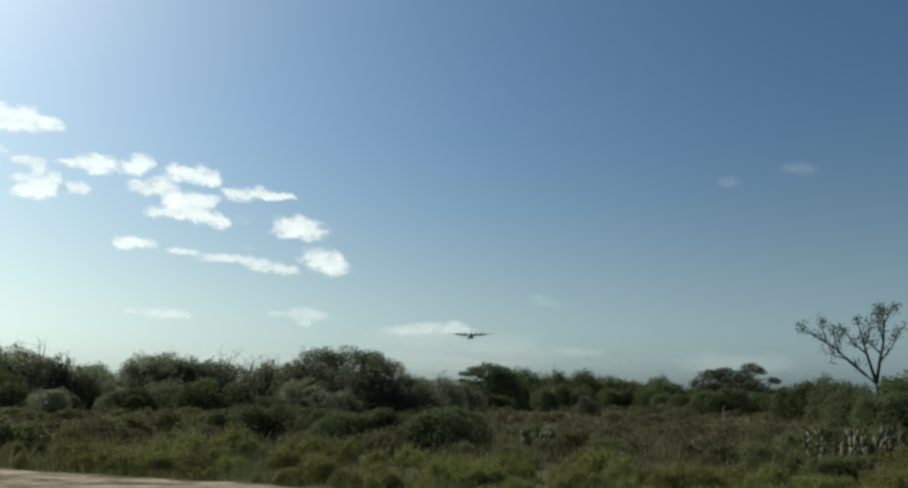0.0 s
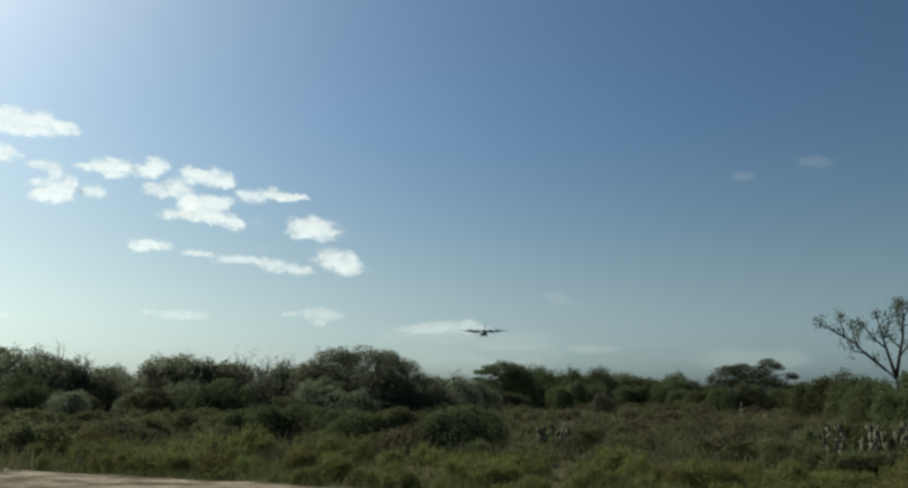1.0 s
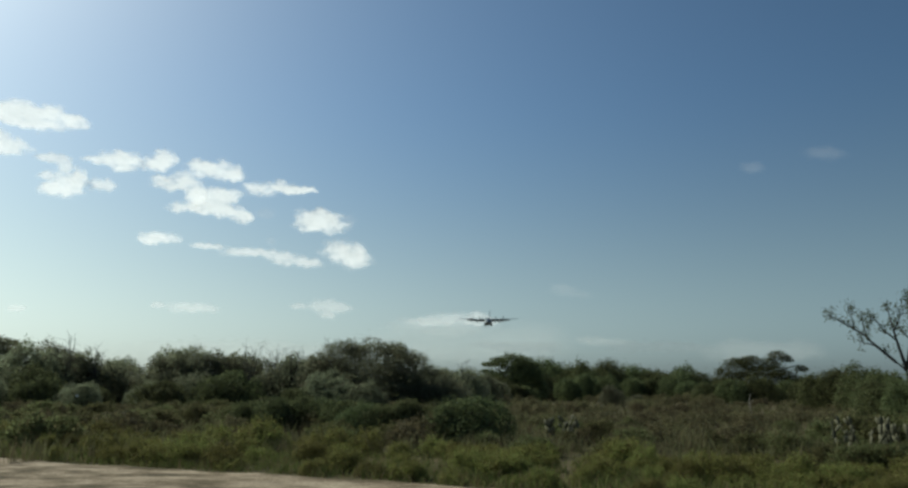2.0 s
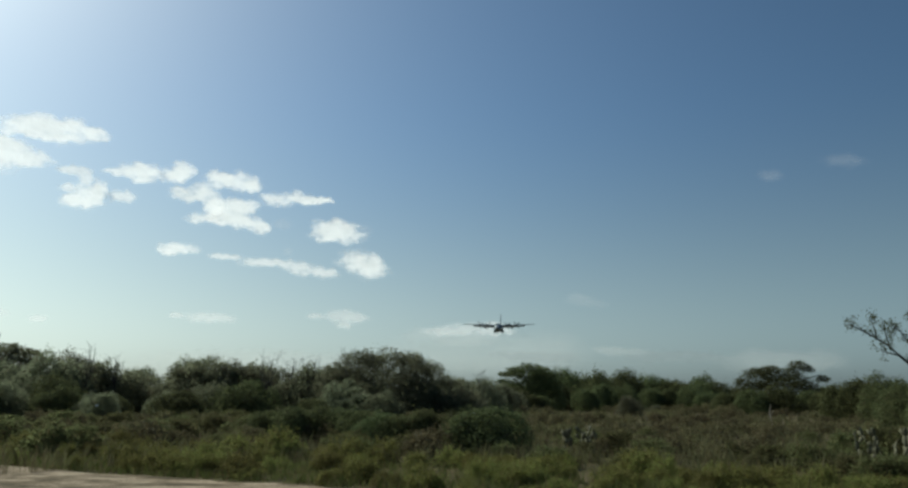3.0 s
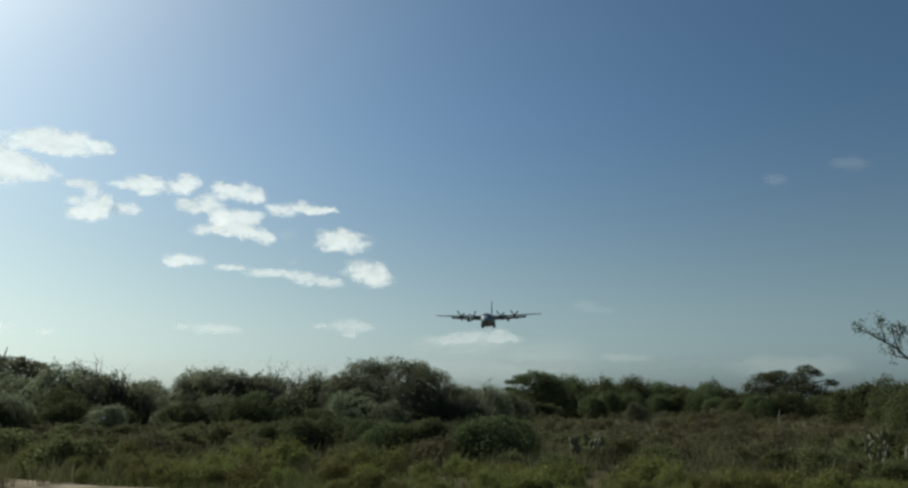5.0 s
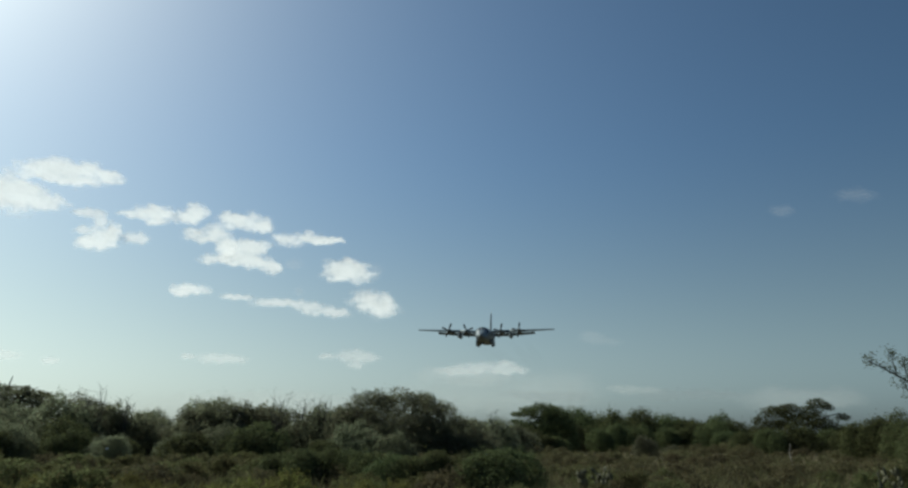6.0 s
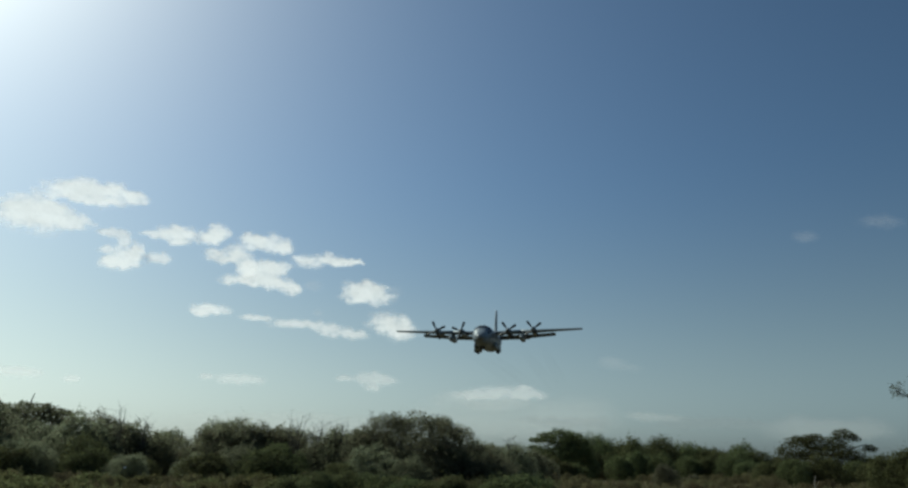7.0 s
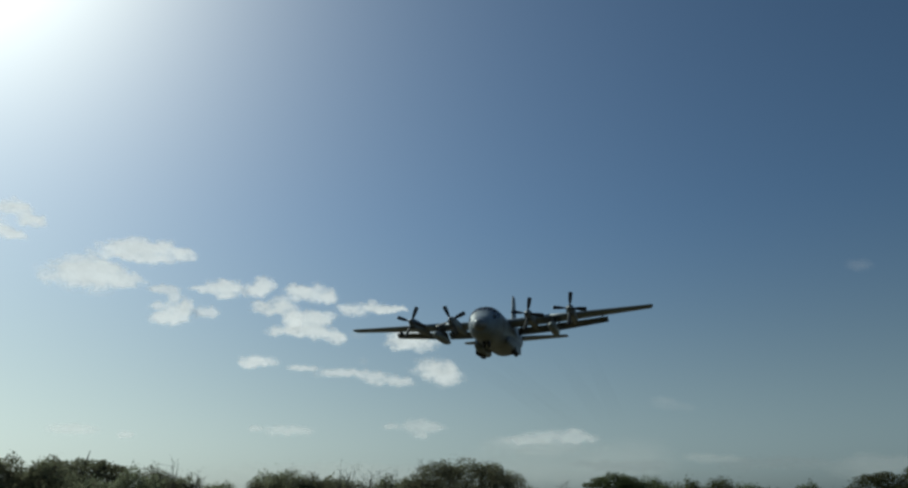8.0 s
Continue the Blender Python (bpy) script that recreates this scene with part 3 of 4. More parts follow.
low = [(R.uniform(5, 53), R.uniform(47, 54), R.uniform(0.35, 0.8), R.uniform(0.6, 1.0)) for _ in range(46)]
low_kind = [k for pair in zip(thicket_kind, dark_kind * 2) for k in pair]
plant(low_kind, [(*polar(a, d), s, h) for a, d, s, h in low], "low green thorn bush at the thicket's foot", "bush", "thicket along the field")


def big_dome():
    """The broad rounded bush that stands above the thicket."""
    rng = np.random.default_rng(77)
    lobes = [(0, 0, 2.6, 3.0, 2.6, 2.35), (-2.6, 0.4, 2.7, 2.1, 2.0, 2.35), (2.2, -0.2, 2.2, 2.3, 2.2, 2.1), (-4.2, 0.2, 2.1, 1.7, 1.6, 1.9), (4.2, 0.3, 1.6, 1.6, 1.7, 1.5),
             (5.6, 0.5, 1.1, 1.5, 1.4, 1.1), (0.8, -1.8, 1.6, 2.4, 1.6, 1.6), (-2.4, -1.6, 1.4, 2.0, 1.6, 1.4), (-1.6, 0.3, 3.2, 1.5, 1.4, 1.6), (1.2, 0.2, 3.2, 1.9, 1.6, 1.6),
             (-3.5, -1.6, 0.9, 1.6, 1.2, 1.0), (-1.2, -2.4, 0.9, 1.6, 1.2, 1.0), (1.2, -2.6, 0.9, 1.6, 1.2, 1.0), (3.4, -1.8, 0.9, 1.6, 1.2, 1.0), (5.4, -0.8, 0.8, 1.5, 1.2, 0.9)]
    p, d = crown_points(lobes, 75000, rng, 0.3, 0.06, 0.2)
    body = new("dome_bush", mesh_of("dome_bush_stems", *stems(lobes, rng, 0.07, 3), BARK))
    v, q = leaves(p, d, 0.075, rng, slim=0.4)
    part("foliage", leaf_mesh("dome_foliage", v, q, LEAF_THICKET), body)
    x, y = polar(11.0, 52)
    body.matrix_world = pose(x, y, terrain(x, y), 0, 0, 11)
    tagged(body, "broad dome-shaped thorn bush taller than the thicket beside it", "bush")


big_dome()


def bare_shrub(az, d, tall, wide, seed):
    """Leafless twigs that stand up out of the thicket."""
    rng = np.random.default_rng(seed)
    pieces = []
    for _ in range(9):
        foot = Vector((rng.normal(0, 0.1), rng.normal(0, 0.1), -0.05))
        tip = Vector((rng.normal(0, wide), rng.normal(0, wide * 0.5), tall * rng.uniform(0.75, 1.0)))
        mid = foot.lerp(tip, 0.55) + Vector((rng.normal(0, 0.15), rng.normal(0, 0.15), 0.3))
        pieces.append(tube([foot, mid, tip], [0.028, 0.018, 0.007], 4))
        for _ in range(7):
            base = mid.lerp(tip, rng.random())
            pieces.append(tube([base, base + Vector((rng.normal(0, 0.3), rng.normal(0, 0.2), rng.uniform(0.1, 0.5)))], [0.011, 0.006], 3))
    ob = new("bare_shrub", mesh_of("bare_shrub", *join(*pieces), BARK))
    x, y = polar(az, d)
    ob.matrix_world = pose(x, y, terrain(x, y))
    tagged(ob, "leafless grey shrub with thin upright twigs", "shrub", "bare shrubs in the thicket")


for k, (a, d, tall, wide) in enumerate([(20.6, 54, 5.0, 0.7), (19.3, 55, 4.7, 0.6), (33.5, 55, 5.2, 0.5), (17.6, 54, 4.6, 0.7), (14.2, 52, 5.4, 0.8), (31.6, 56, 4.4, 0.5), (4.2, 62, 4.0, 0.5)]):
    bare_shrub(a, d, tall, wide, 900 + k)

# far line of trees on the other side of the field
far = [(-5.2, 112, 0.75, 1.0), (-7.2, 118, 0.75, 1.02), (-9.4, 124, 0.75, 0.95), (-11.2, 128, 0.7, 0.9), (-13.2, 126, 0.72, 1.0),
       (-15.6, 130, 0.65, 0.8), (-2.8, 116, 0.72, 1.12), (-0.9, 116, 0.72, 1.12), (1.8, 120, 0.7, 0.85), (-18.5, 125, 0.6, 0.75), (-21, 118, 0.6, 0.8), (-23.5, 112, 0.6, 0.85), (-26, 110, 0.65, 0.8), (-30, 108, 0.65, 0.8), (-34, 108, 0.65, 0.8), (-38, 108, 0.7, 0.8)]
far += [(-16.5 + 1.9 * k * 1.0 - 14 * (k > 8), 134 + 6 * (k % 3), 0.6, 0.72 + 0.06 * (k % 4)) for k in range(16)]
far += [(-1.6 - 0.95 * k, 121 + 3 * (k % 2), 0.74, 0.92 - 0.014 * k) for k in range(14)]
plant(tree_kind, [(*polar(a, d), s * 1.1, h * (1.28 if a > -14.5 else 1.2)) for a, d, s, h in far], "dark rounded tree in the far tree line", "tree", "far tree line")


def limbed_tree(name, seed, limbs, puffs, n, size, mat, thick, place, turn, label, shell=0.6):
    """A tree with a drawn trunk and limbs, and a crown of separate leafy puffs."""
    rng = np.random.default_rng(seed)
    thing = new(name)
    pieces = []
    for line in limbs:
        k = len(line)
        r0 = thick * (1.0 if line[0][2] < 0.1 else 0.6)
        pieces.append(tube(line, [r0 * (1 - 0.75 * i / (k - 1)) for i in range(k)], 7))
    part("trunk", mesh_of(name + "_trunk", *join(*pieces), BARK, True), thing)
    p, d = crown_points(puffs, n * 2, rng, shell, 0.05, 0.2)
    v, q = leaves(p, d, size, rng)
    part("crown", leaf_mesh(name + "_crown", v, q, mat), thing)
    x, y = place
    thing.matrix_world = pose(x, y, terrain(x, y), 0, 0, turn)
    return tagged(thing, label, "tree")


# tree with an upright, flat-topped crown at the left end of the far line
limbed_tree("flat_topped_tree", 5, [[(0, 0, 0), (0.1, 0, 1.6), (0.2, 0, 3.2)], [(0.15, 0, 2.2), (-1.2, 0.2, 3.6), (-2.6, 0.2, 4.7)], [(0.2, 0, 3.0), (1.4, -0.3, 4.2), (2.4, 0, 5.0)], [(0.2, 0, 3.0), (0, 0.4, 4.6), (0.2, 0.2, 5.6)]],
            [(0.2, 0, 4.9, 2.3, 2.0, 1.15), (1.9, 0.3, 4.6, 1.7, 1.7, 1.1), (-1.7, 0.1, 4.8, 1.4, 1.4, 0.8), (-3.1, 0.2, 4.6, 0.7, 0.7, 0.35), (-3.3, 0.2, 3.7, 0.7, 0.7, 0.35), (0.5, 0, 3.2, 2.8, 2.2, 1.3), (2.9, 0, 3.6, 2.1, 1.8, 1.4), (-2.0, 0, 2.4, 1.8, 1.8, 1.3), (0, 0, 1.6, 3.0, 2.0, 1.3)],
            6500, 0.13, LEAF_TREE, 0.2, polar(0.3, 92), 0, "dark flat-topped tree at the edge of the field")
# spreading umbrella-shaped acacia
limbed_tree("umbrella_tree", 6, [[(0, 0, 0), (0.2, 0, 1.5), (0, 0, 2.6)], [(0, 0, 2.2), (-1.8, 0.2, 3.8), (-3.2, 0.3, 4.6)], [(0, 0, 2.4), (1.4, -0.2, 4.4), (2.7, -0.2, 5.8)], [(0, 0, 2.4), (-0.4, 0.3, 4.2), (-1.0, 0.3, 5.4)], [(1.0, 0, 3.6), (3.2, 0.2, 4.4), (4.8, 0.3, 4.9)]],
            [(-2.6, 0, 4.9, 2.0, 1.8, 0.9), (-0.9, 0.2, 5.2, 1.7, 1.5, 0.9), (2.3, 0, 5.9, 1.4, 1.2, 0.75), (3.4, 0.2, 5.5, 0.9, 0.9, 0.6), (1.5, 0, 4.9, 1.5, 1.3, 0.9), (5.0, 0.2, 4.3, 0.9, 0.9, 0.5), (-4.4, 0.1, 3.9, 1.2, 1.1, 0.7), (0.2, 0, 3.8, 4.2, 2.4, 1.0), (-2.8, 0, 2.6, 2.8, 2.0, 1.4), (2.8, 0, 2.4, 3.2, 2.0, 1.4), (5.4, 0, 2.0, 2.0, 1.6, 1.2)],
            8000, 0.12, LEAF_TREE, 0.22, polar(-18.4, 100), -18, "dark umbrella-shaped acacia with gaps in its crown")
# leafy tree that rises over the thicket
limbed_tree("leafy_tree", 8, [[(0, 0, 0), (0.1, 0, 2.2), (0, 0, 4.0)], [(0, 0, 2.6), (-1.6, 0.2, 4.2), (-2.6, 0.2, 5.2)], [(0, 0, 3.2), (1.3, 0, 4.6), (2.2, 0, 5.4)], [(0, 0, 3.8), (0.2, 0.2, 5.2), (0.4, 0.2, 6.2)]],
            [(0.0, 0, 4.9, 1.3, 1.4, 0.6), (1.3, 0.1, 5.1, 0.75, 0.7, 0.38), (2.7, 0, 4.75, 0.8, 0.8, 0.35), (3.6, 0, 4.25, 0.65, 0.6, 0.3), (-1.8, 0, 4.7, 1.5, 1.4, 0.7), (1.7, 0.2, 4.4, 1.5, 1.4, 0.8), (0, 0, 3.4, 2.6, 2.2, 1.3), (2.7, 0, 3.9, 0.9, 0.9, 0.5), (-3.0, 0, 4.0, 1.0, 1.0, 0.6), (0, 0, 1.6, 2.8, 2.0, 1.4)],
            8000, 0.10, LEAF_THICKET, 0.18, polar(39.4, 64), 38, "leafy tree rising above the thorn thicket")


def bare_tree():
    """The nearly leafless tree: crooked limbs that fork low and end in twigs with small leaf tufts."""
    rng = np.random.default_rng(31)
    thing = new("bare_tree")
    # trunk, three main limbs, then their forks; limbs after the trunk carry twigs
    limbs = [[(0.1, 0, -0.05), (0.05, 0, 1.3), (0.0, 0.05, 2.72)],
             [(0.0, 0.05, 2.65), (-0.45, 0.1, 3.1), (-1.15, 0.2, 3.85), (-1.5, 0.25, 4.3), (-2.0, 0.3, 4.7), (-2.7, 0.3, 5.2), (-3.1, 0.3, 5.45)],
             [(0.0, 0.05, 2.7), (-0.2, -0.1, 3.65), (-0.35, -0.2, 4.5), (-0.5, -0.3, 5.6)],
             [(0.0, 0.05, 2.7), (0.22, 0.1, 3.65), (0.47, 0.1, 4.6), (0.57, 0.2, 5.5), (0.66, 0.2, 6.6)],
             [(-1.5, 0.25, 4.3), (-1.6, 0.1, 4.8), (-1.65, 0.1, 5.2)],
             [(-2.0, 0.3, 4.7), (-2.05, 0.5, 5.15), (-2.15, 0.6, 5.6)],
             [(-1.15, 0.2, 3.85), (-1.5, 0.0, 3.95), (-1.85, 0.0, 4.08)],
             [(-0.27, -0.15, 4.05), (-0.8, -0.4, 4.6), (-0.98, -0.5, 5.0), (-1.2, -0.5, 5.1)],
             [(-0.35, -0.2, 4.5), (-0.1, -0.4, 5.0), (0.0, -0.4, 5.3)],
             [(0.3, 0.1, 4.1), (0.0, 0.4, 4.5), (-0.15, 0.5, 4.9)],
             [(0.47, 0.1, 4.6), (0.4, -0.1, 5.3), (0.38, -0.2, 5.95)],
             [(0.57, 0.2, 5.5), (0.8, 0.3, 5.9), (0.95, 0.3, 6.3)],
             [(0.25, 0.1, 3.7), (0.8, -0.3, 4.4), (1.25, -0.4, 5.2)]]
    pieces, tips = [], []
    for i, line in enumerate(limbs):
        r0 = 0.12 if i == 0 else 0.085 if i < 4 else 0.04
        pieces.append(tube(line, [r0 * (1 - 0.75 * k / (len(line) - 1)) for k in range(len(line))], 7))
        if i:
            for k in range(1, len(line)):
                a, b = Vector(line[k - 1]), Vector(line[k])
                for _ in range(1 if i < 4 and k < 2 else 3 if k < len(line) - 1 else 5):
                    foot = a.lerp(b, rng.uniform(0.3, 1.0))
                    d = ((b - a).normalized() * 0.7 + Vector(rng.normal(0, 0.5, 3)) + Vector((0, 0, 0.3))).normalized()
                    reach = rng.uniform(0.2, 0.5)
                    mid = foot + d * reach * 0.5 + Vector(rng.normal(0, 0.04, 3))
                    tip = foot + d * reach + Vector((0, 0, 0.06))
                    pieces.append(tube([foot, mid, tip], [0.018, 0.012, 0.007], 4))
                    tips += [mid, tip, tip] if k == len(line) - 1 or rng.random() < 0.4 else [tip]
    part("trunk", mesh_of("bare_tree_trunk", *join(*pieces), BARK, True), thing)
    pts = np.repeat(np.array([tuple(t) for t in tips]), 11, 0)
    pts = pts + rng.normal(0, 0.11, pts.shape)
    keep = rng.random(len(pts)) < 0.75
    v, q = leaves(pts[keep], np.tile([0, 0, 1.0], (keep.sum(), 1)), 0.06, rng, 1.2)
    part("crown", leaf_mesh("bare_tree_crown", v, q, LEAF_TREE), thing, "sparse small leaf tufts")
    x, y = polar(-27.7, 40)
    thing.matrix_world = pose(x, y, terrain(x, y), 0, 0, -27)
    tagged(thing, "nearly bare tree with forked limbs and sparse twigs", "tree")


bare_tree()
far_bushes = [(-14.8, 92, 0.85, 0.85), (-16.4, 90, 0.9, 0.85), (-18.2, 92, 0.95, 0.9), (-20.0, 94, 0.9, 0.9), (-21.6, 90, 0.85, 0.9), (-23.2, 86, 0.9, 0.85), (-4.0, 96, 0.85, 1.0), (-2.4, 100, 0.9, 1.1), (-1.4, 94, 0.9, 1.15),
              (0.3, 86, 0.8, 0.75), (-0.9, 87, 0.75, 0.7), (1.3, 87, 0.85, 0.9), (2.6, 92, 0.85, 0.9), (-5.6, 100, 0.9, 1.1), (-7.3, 102, 0.9, 1.0), (-9.0, 104, 0.9, 1.0), (-10.6, 106, 0.9, 0.95), (-12.2, 105, 0.9, 1.0), (-13.4, 103, 0.9, 0.85)]
plant(dark_kind, [(*polar(a, d), s, h) for a, d, s, h in far_bushes], "dark green bush on the far side of the field", "bush", "bushes across the field")
right_bushes = [(-27.4, 37, 0.55, 1.05), (-28.9, 36.5, 0.58, 1.0), (-26.0, 40, 0.55, 1.0), (-21.8, 64, 0.8, 1.05), (-23.4, 62, 0.82, 1.08), (-25.0, 56, 0.8, 1.08), (-26.6, 48, 0.75, 1.05), (-28.6, 44, 0.75, 1.1), (-30.6, 46, 0.85, 1.05), (-33.5, 48, 0.9, 1.0), (-37, 50, 0.9, 1.0), (-42, 50, 1.0, 1.0)]
plant(dark_kind, [(*polar(a, d), s, h) for a, d, s, h in right_bushes], "dark green bush at the foot of a bare tree", "bush", "bushes round the bare tree")

# scrub of the middle ground
R = random.Random(21)
mid, clumps = [], []
for a, d in [(20.5, 27), (18.8, 26), (17.0, 26.5), (15.2, 26), (13.3, 25), (12.0, 23.5), (10.2, 23), (8.4, 23.5), (5.2, 21.5), (3.9, 21.0), (2.8, 21.8), (6.6, 24)]:
    clumps.append((*polar(a, d), R.uniform(0.34, 0.42), R.uniform(0.8, 0.95)))
plant(dark_kind, clumps, "dark green rounded bush standing among olive scrub", "bush", "dark bushes in the scrub")
mid += [(*polar(33.5, 22.5), 0.8, 0.9), (*polar(35.2, 22), 0.85, 0.9)]
mid.append((*polar(4.7, 41.6), 0.8, 0.72))
for a, d, size in [(-22.2, 22, 0.75), (-23.3, 21.2, 0.6), (-24.4, 22.4, 0.9), (-25.6, 22, 0.85), (-26.9, 22.5, 1.0), (-28.2, 22, 1.0), (-24.9, 19.0, 0.5), (-22.8, 18.8, 0.45), (-3.2, 24.2, 0.6), (-4.1, 22.4, 0.45)]:
    mid.append((*polar(a, d), size, 1.0))
for _ in range(85):
    a, d = R.uniform(6, 48), R.uniform(25, 43)
    mid.append((*polar(a, d), R.uniform(0.65, 1.1), R.uniform(0.55, 0.8)))
for _ in range(70):
    s, u = R.uniform(-24, 24), R.uniform(4.6, 9.5)
    mid.append((*edge_place(s, u), R.uniform(0.45, 0.75), R.uniform(0.6, 0.95)))
for _ in range(16):
    a, d = R.uniform(-40, 4), R.uniform(21, 34)
    mid.append((*polar(a, d), R.uniform(0.5, 0.8), R.uniform(0.7, 0.95)))
plant(scrub_kind, mid, "olive-green scrub bush on dry ground", "bush", "scrub bushes in the field")

brown = []
for _ in range(230):
    a, d = R.uniform(-42, 9), 20 + 95 * R.random() ** 1.2
    brown.append((*polar(a, d), R.uniform(0.7, 1.3) * (1 + max(0, d - 60) / 60), R.uniform(0.6, 1.0)))
for _ in range(40):
    a, d = R.uniform(7, 46), R.uniform(22, 44)
    brown.append((*polar(a, d), R.uniform(0.8, 1.2), R.uniform(0.7, 1.1)))
plant(brown_kind, brown, "low dry brown bush with thin twigs", "bush", "dry bushes in the field")

# fresh green shrubs along the track
green = []
for i in range(290):
    s, u = R.uniform(-26, 24), 0.45 + 4.4 * R.random() ** 1.2
    low = 0.78 if -3 < s < 7 else 1.0
    green.append((*edge_place(s, u), R.uniform(0.6, 1.15) * (0.66 + 0.07 * u) * low, R.uniform(0.6, 1.0)))
for i in range(110):
    s, u = R.uniform(-3, 24), R.uniform(0.5, 5.5)
    green.append((*edge_place(s, u), R.uniform(0.5, 0.8), R.uniform(0.45, 0.7)))
plant(green_kind, green, "yellow-green leafy shrub beside the dirt track", "shrub", "green shrubs along the track")
plant(thicket_kind, [(*polar(-7.6, 70), 0.48, 1.05), (*polar(-9.4, 76), 0.36, 0.8)], "pale green shrub standing alone in the field", "shrub", "pale shrubs in the field")
for kind in (thicket_kind, scrub_kind, green_kind, brown_kind, tree_kind, dark_kind):
    discard(kind)


def grass(name, n, spot, tall, mat, seed, label, thin=0.006):
    """Blades of grass in tufts, as one mesh."""
    rng, r2 = np.random.default_rng(seed), random.Random(seed)
    foot = []
    while len(foot) < n:
        x, y, h = spot(r2)
        k = r2.randint(8, 16)
        foot += [(x + r2.gauss(0, 0.09), y + r2.gauss(0, 0.09), terrain(x, y) - 0.02, h * r2.uniform(0.5, 1.2)) for _ in range(k)]
    f = np.array(foot)
    m = len(f)
    lean = rng.normal(0, 0.28, (m, 2)) * f[:, 3:4] * tall
    a = rng.uniform(0, math.pi, m)
    w = np.stack([np.cos(a), np.sin(a), np.zeros(m)], 1) * thin * (0.7 + 0.6 * rng.random(m))[:, None] * np.maximum(1.0, np.hypot(f[:, 0], f[:, 1]) / 16)[:, None]
    base = f[:, :3]
    mid = base + np.concatenate([lean * 0.35, (f[:, 3] * tall * 0.6)[:, None]], 1)
    top = base + np.concatenate([lean, (f[:, 3] * tall)[:, None]], 1)
    v = np.stack([base - w, base + w, mid + w * 0.8, top, mid - w * 0.8], 1).reshape(-1, 3)
    me = bpy.data.meshes.new(name)
    me.from_pydata(v.tolist(), [], np.arange(5 * m).reshape(-1, 5).tolist())
    me.materials.append(mat)
    tagged(new(name, me), label, "grass", kind="stuff")


def verge_spot(r):
    s, u = r.uniform(-28, 24), abs(r.gauss(0.15, 1.9)) + r.uniform(-0.1, 0.25)
    return (*edge_place(s, u), r.uniform(0.5, 1.0))


def field_spot(r):
    return (*polar(r.uniform(-42, 48), 18 + 62 * r.random() ** 1.5), r.uniform(0.6, 1.1))


grass("verge_grass", 42000, verge_spot, 0.29, GRASS, 3, "green and straw-coloured grass along the dirt track")
grass("field_grass", 42000, field_spot, 0.55, STRAW, 4, "dry straw-coloured grass between the bushes", 0.008)


def prickly_pear(az, d, size, feet, seed, label):
    """A clump of upright cactus pads, each growing from the rim of another."""
    rng = random.Random(seed)
    thing = new("prickly_pear")
    n = 14
    ring = [(math.cos(2 * math.pi * i / n), math.sin(2 * math.pi * i / n)) for i in range(n)]
    verts = [(0.24 * x * (0.8 + 0.2 * z), side * 0.018, 0.5 + 0.5 * z) for side in (-1, 1) for x, z in ring] + [(0, -0.05, 0.55), (0, 0.05, 0.55)]
    faces = [(i, (i + 1) % n, n + (i + 1) % n, n + i) for i in range(n)] + [((i + 1) % n, i, 2 * n) for i in range(n)] + [(n + i, n + (i + 1) % n, 2 * n + 1) for i in range(n)]
    pad = mesh_of("cactus_pad", verts, faces, CACTUS, True)
    grown = []
    for i in range(feet):
        grown.append((Matrix.Translation((rng.gauss(0, 0.42), rng.gauss(0, 0.25), -0.03)) @ pose(0, 0, 0, 0, 0, rng.uniform(0, 360)) @ pose(0, 0, 0, rng.uniform(-10, 10), rng.uniform(-16, 16), 0), rng.uniform(0.4, 0.5), 0))
    i = 0
    while i < len(grown) and len(grown) < feet * 7:
        m, s, level = grown[i]
        i += 1
        if level > 2:
            continue
        for _ in range(rng.choice((1, 2, 2))):
            q = radians(rng.uniform(55, 125))
            rim = Vector((0.24 * math.cos(q) * s, 0, (0.5 + 0.5 * math.sin(q)) * s - 0.02))
            grown.append((m @ Matrix.Translation(rim) @ pose(0, 0, 0, rng.uniform(-14, 14), (90 - math.degrees(q)) * 0.7 + rng.uniform(-12, 12), rng.uniform(-70, 70)), s * rng.uniform(0.72, 0.95), level + 1))
    for m, s, level in grown:
        ob = part("pad", pad, thing)
        ob.matrix_basis = m @ Matrix.Diagonal((s, s, s, 1))
    x, y = polar(az, d)
    thing.matrix_world = pose(x, y, terrain(x, y), 0, 0, az) @ Matrix.Diagonal((size, size, size, 1))
    tagged(thing, label, "cactus", "cactus clumps")


for az, d, size, feet, seed in [(-24.2, 19.8, 0.7, 5, 5), (-25.3, 20.8, 0.9, 5, 9), (-26.6, 20.2, 0.95, 5, 13), (-28.0, 20.8, 0.95, 5, 18)]:
    prickly_pear(az, d, size, feet, seed, "tall clump of grey-green prickly pear cactus with pale stems")
prickly_pear(-3.7, 21.6, 0.72, 8, 6, "small prickly pear cactus among dry bushes")


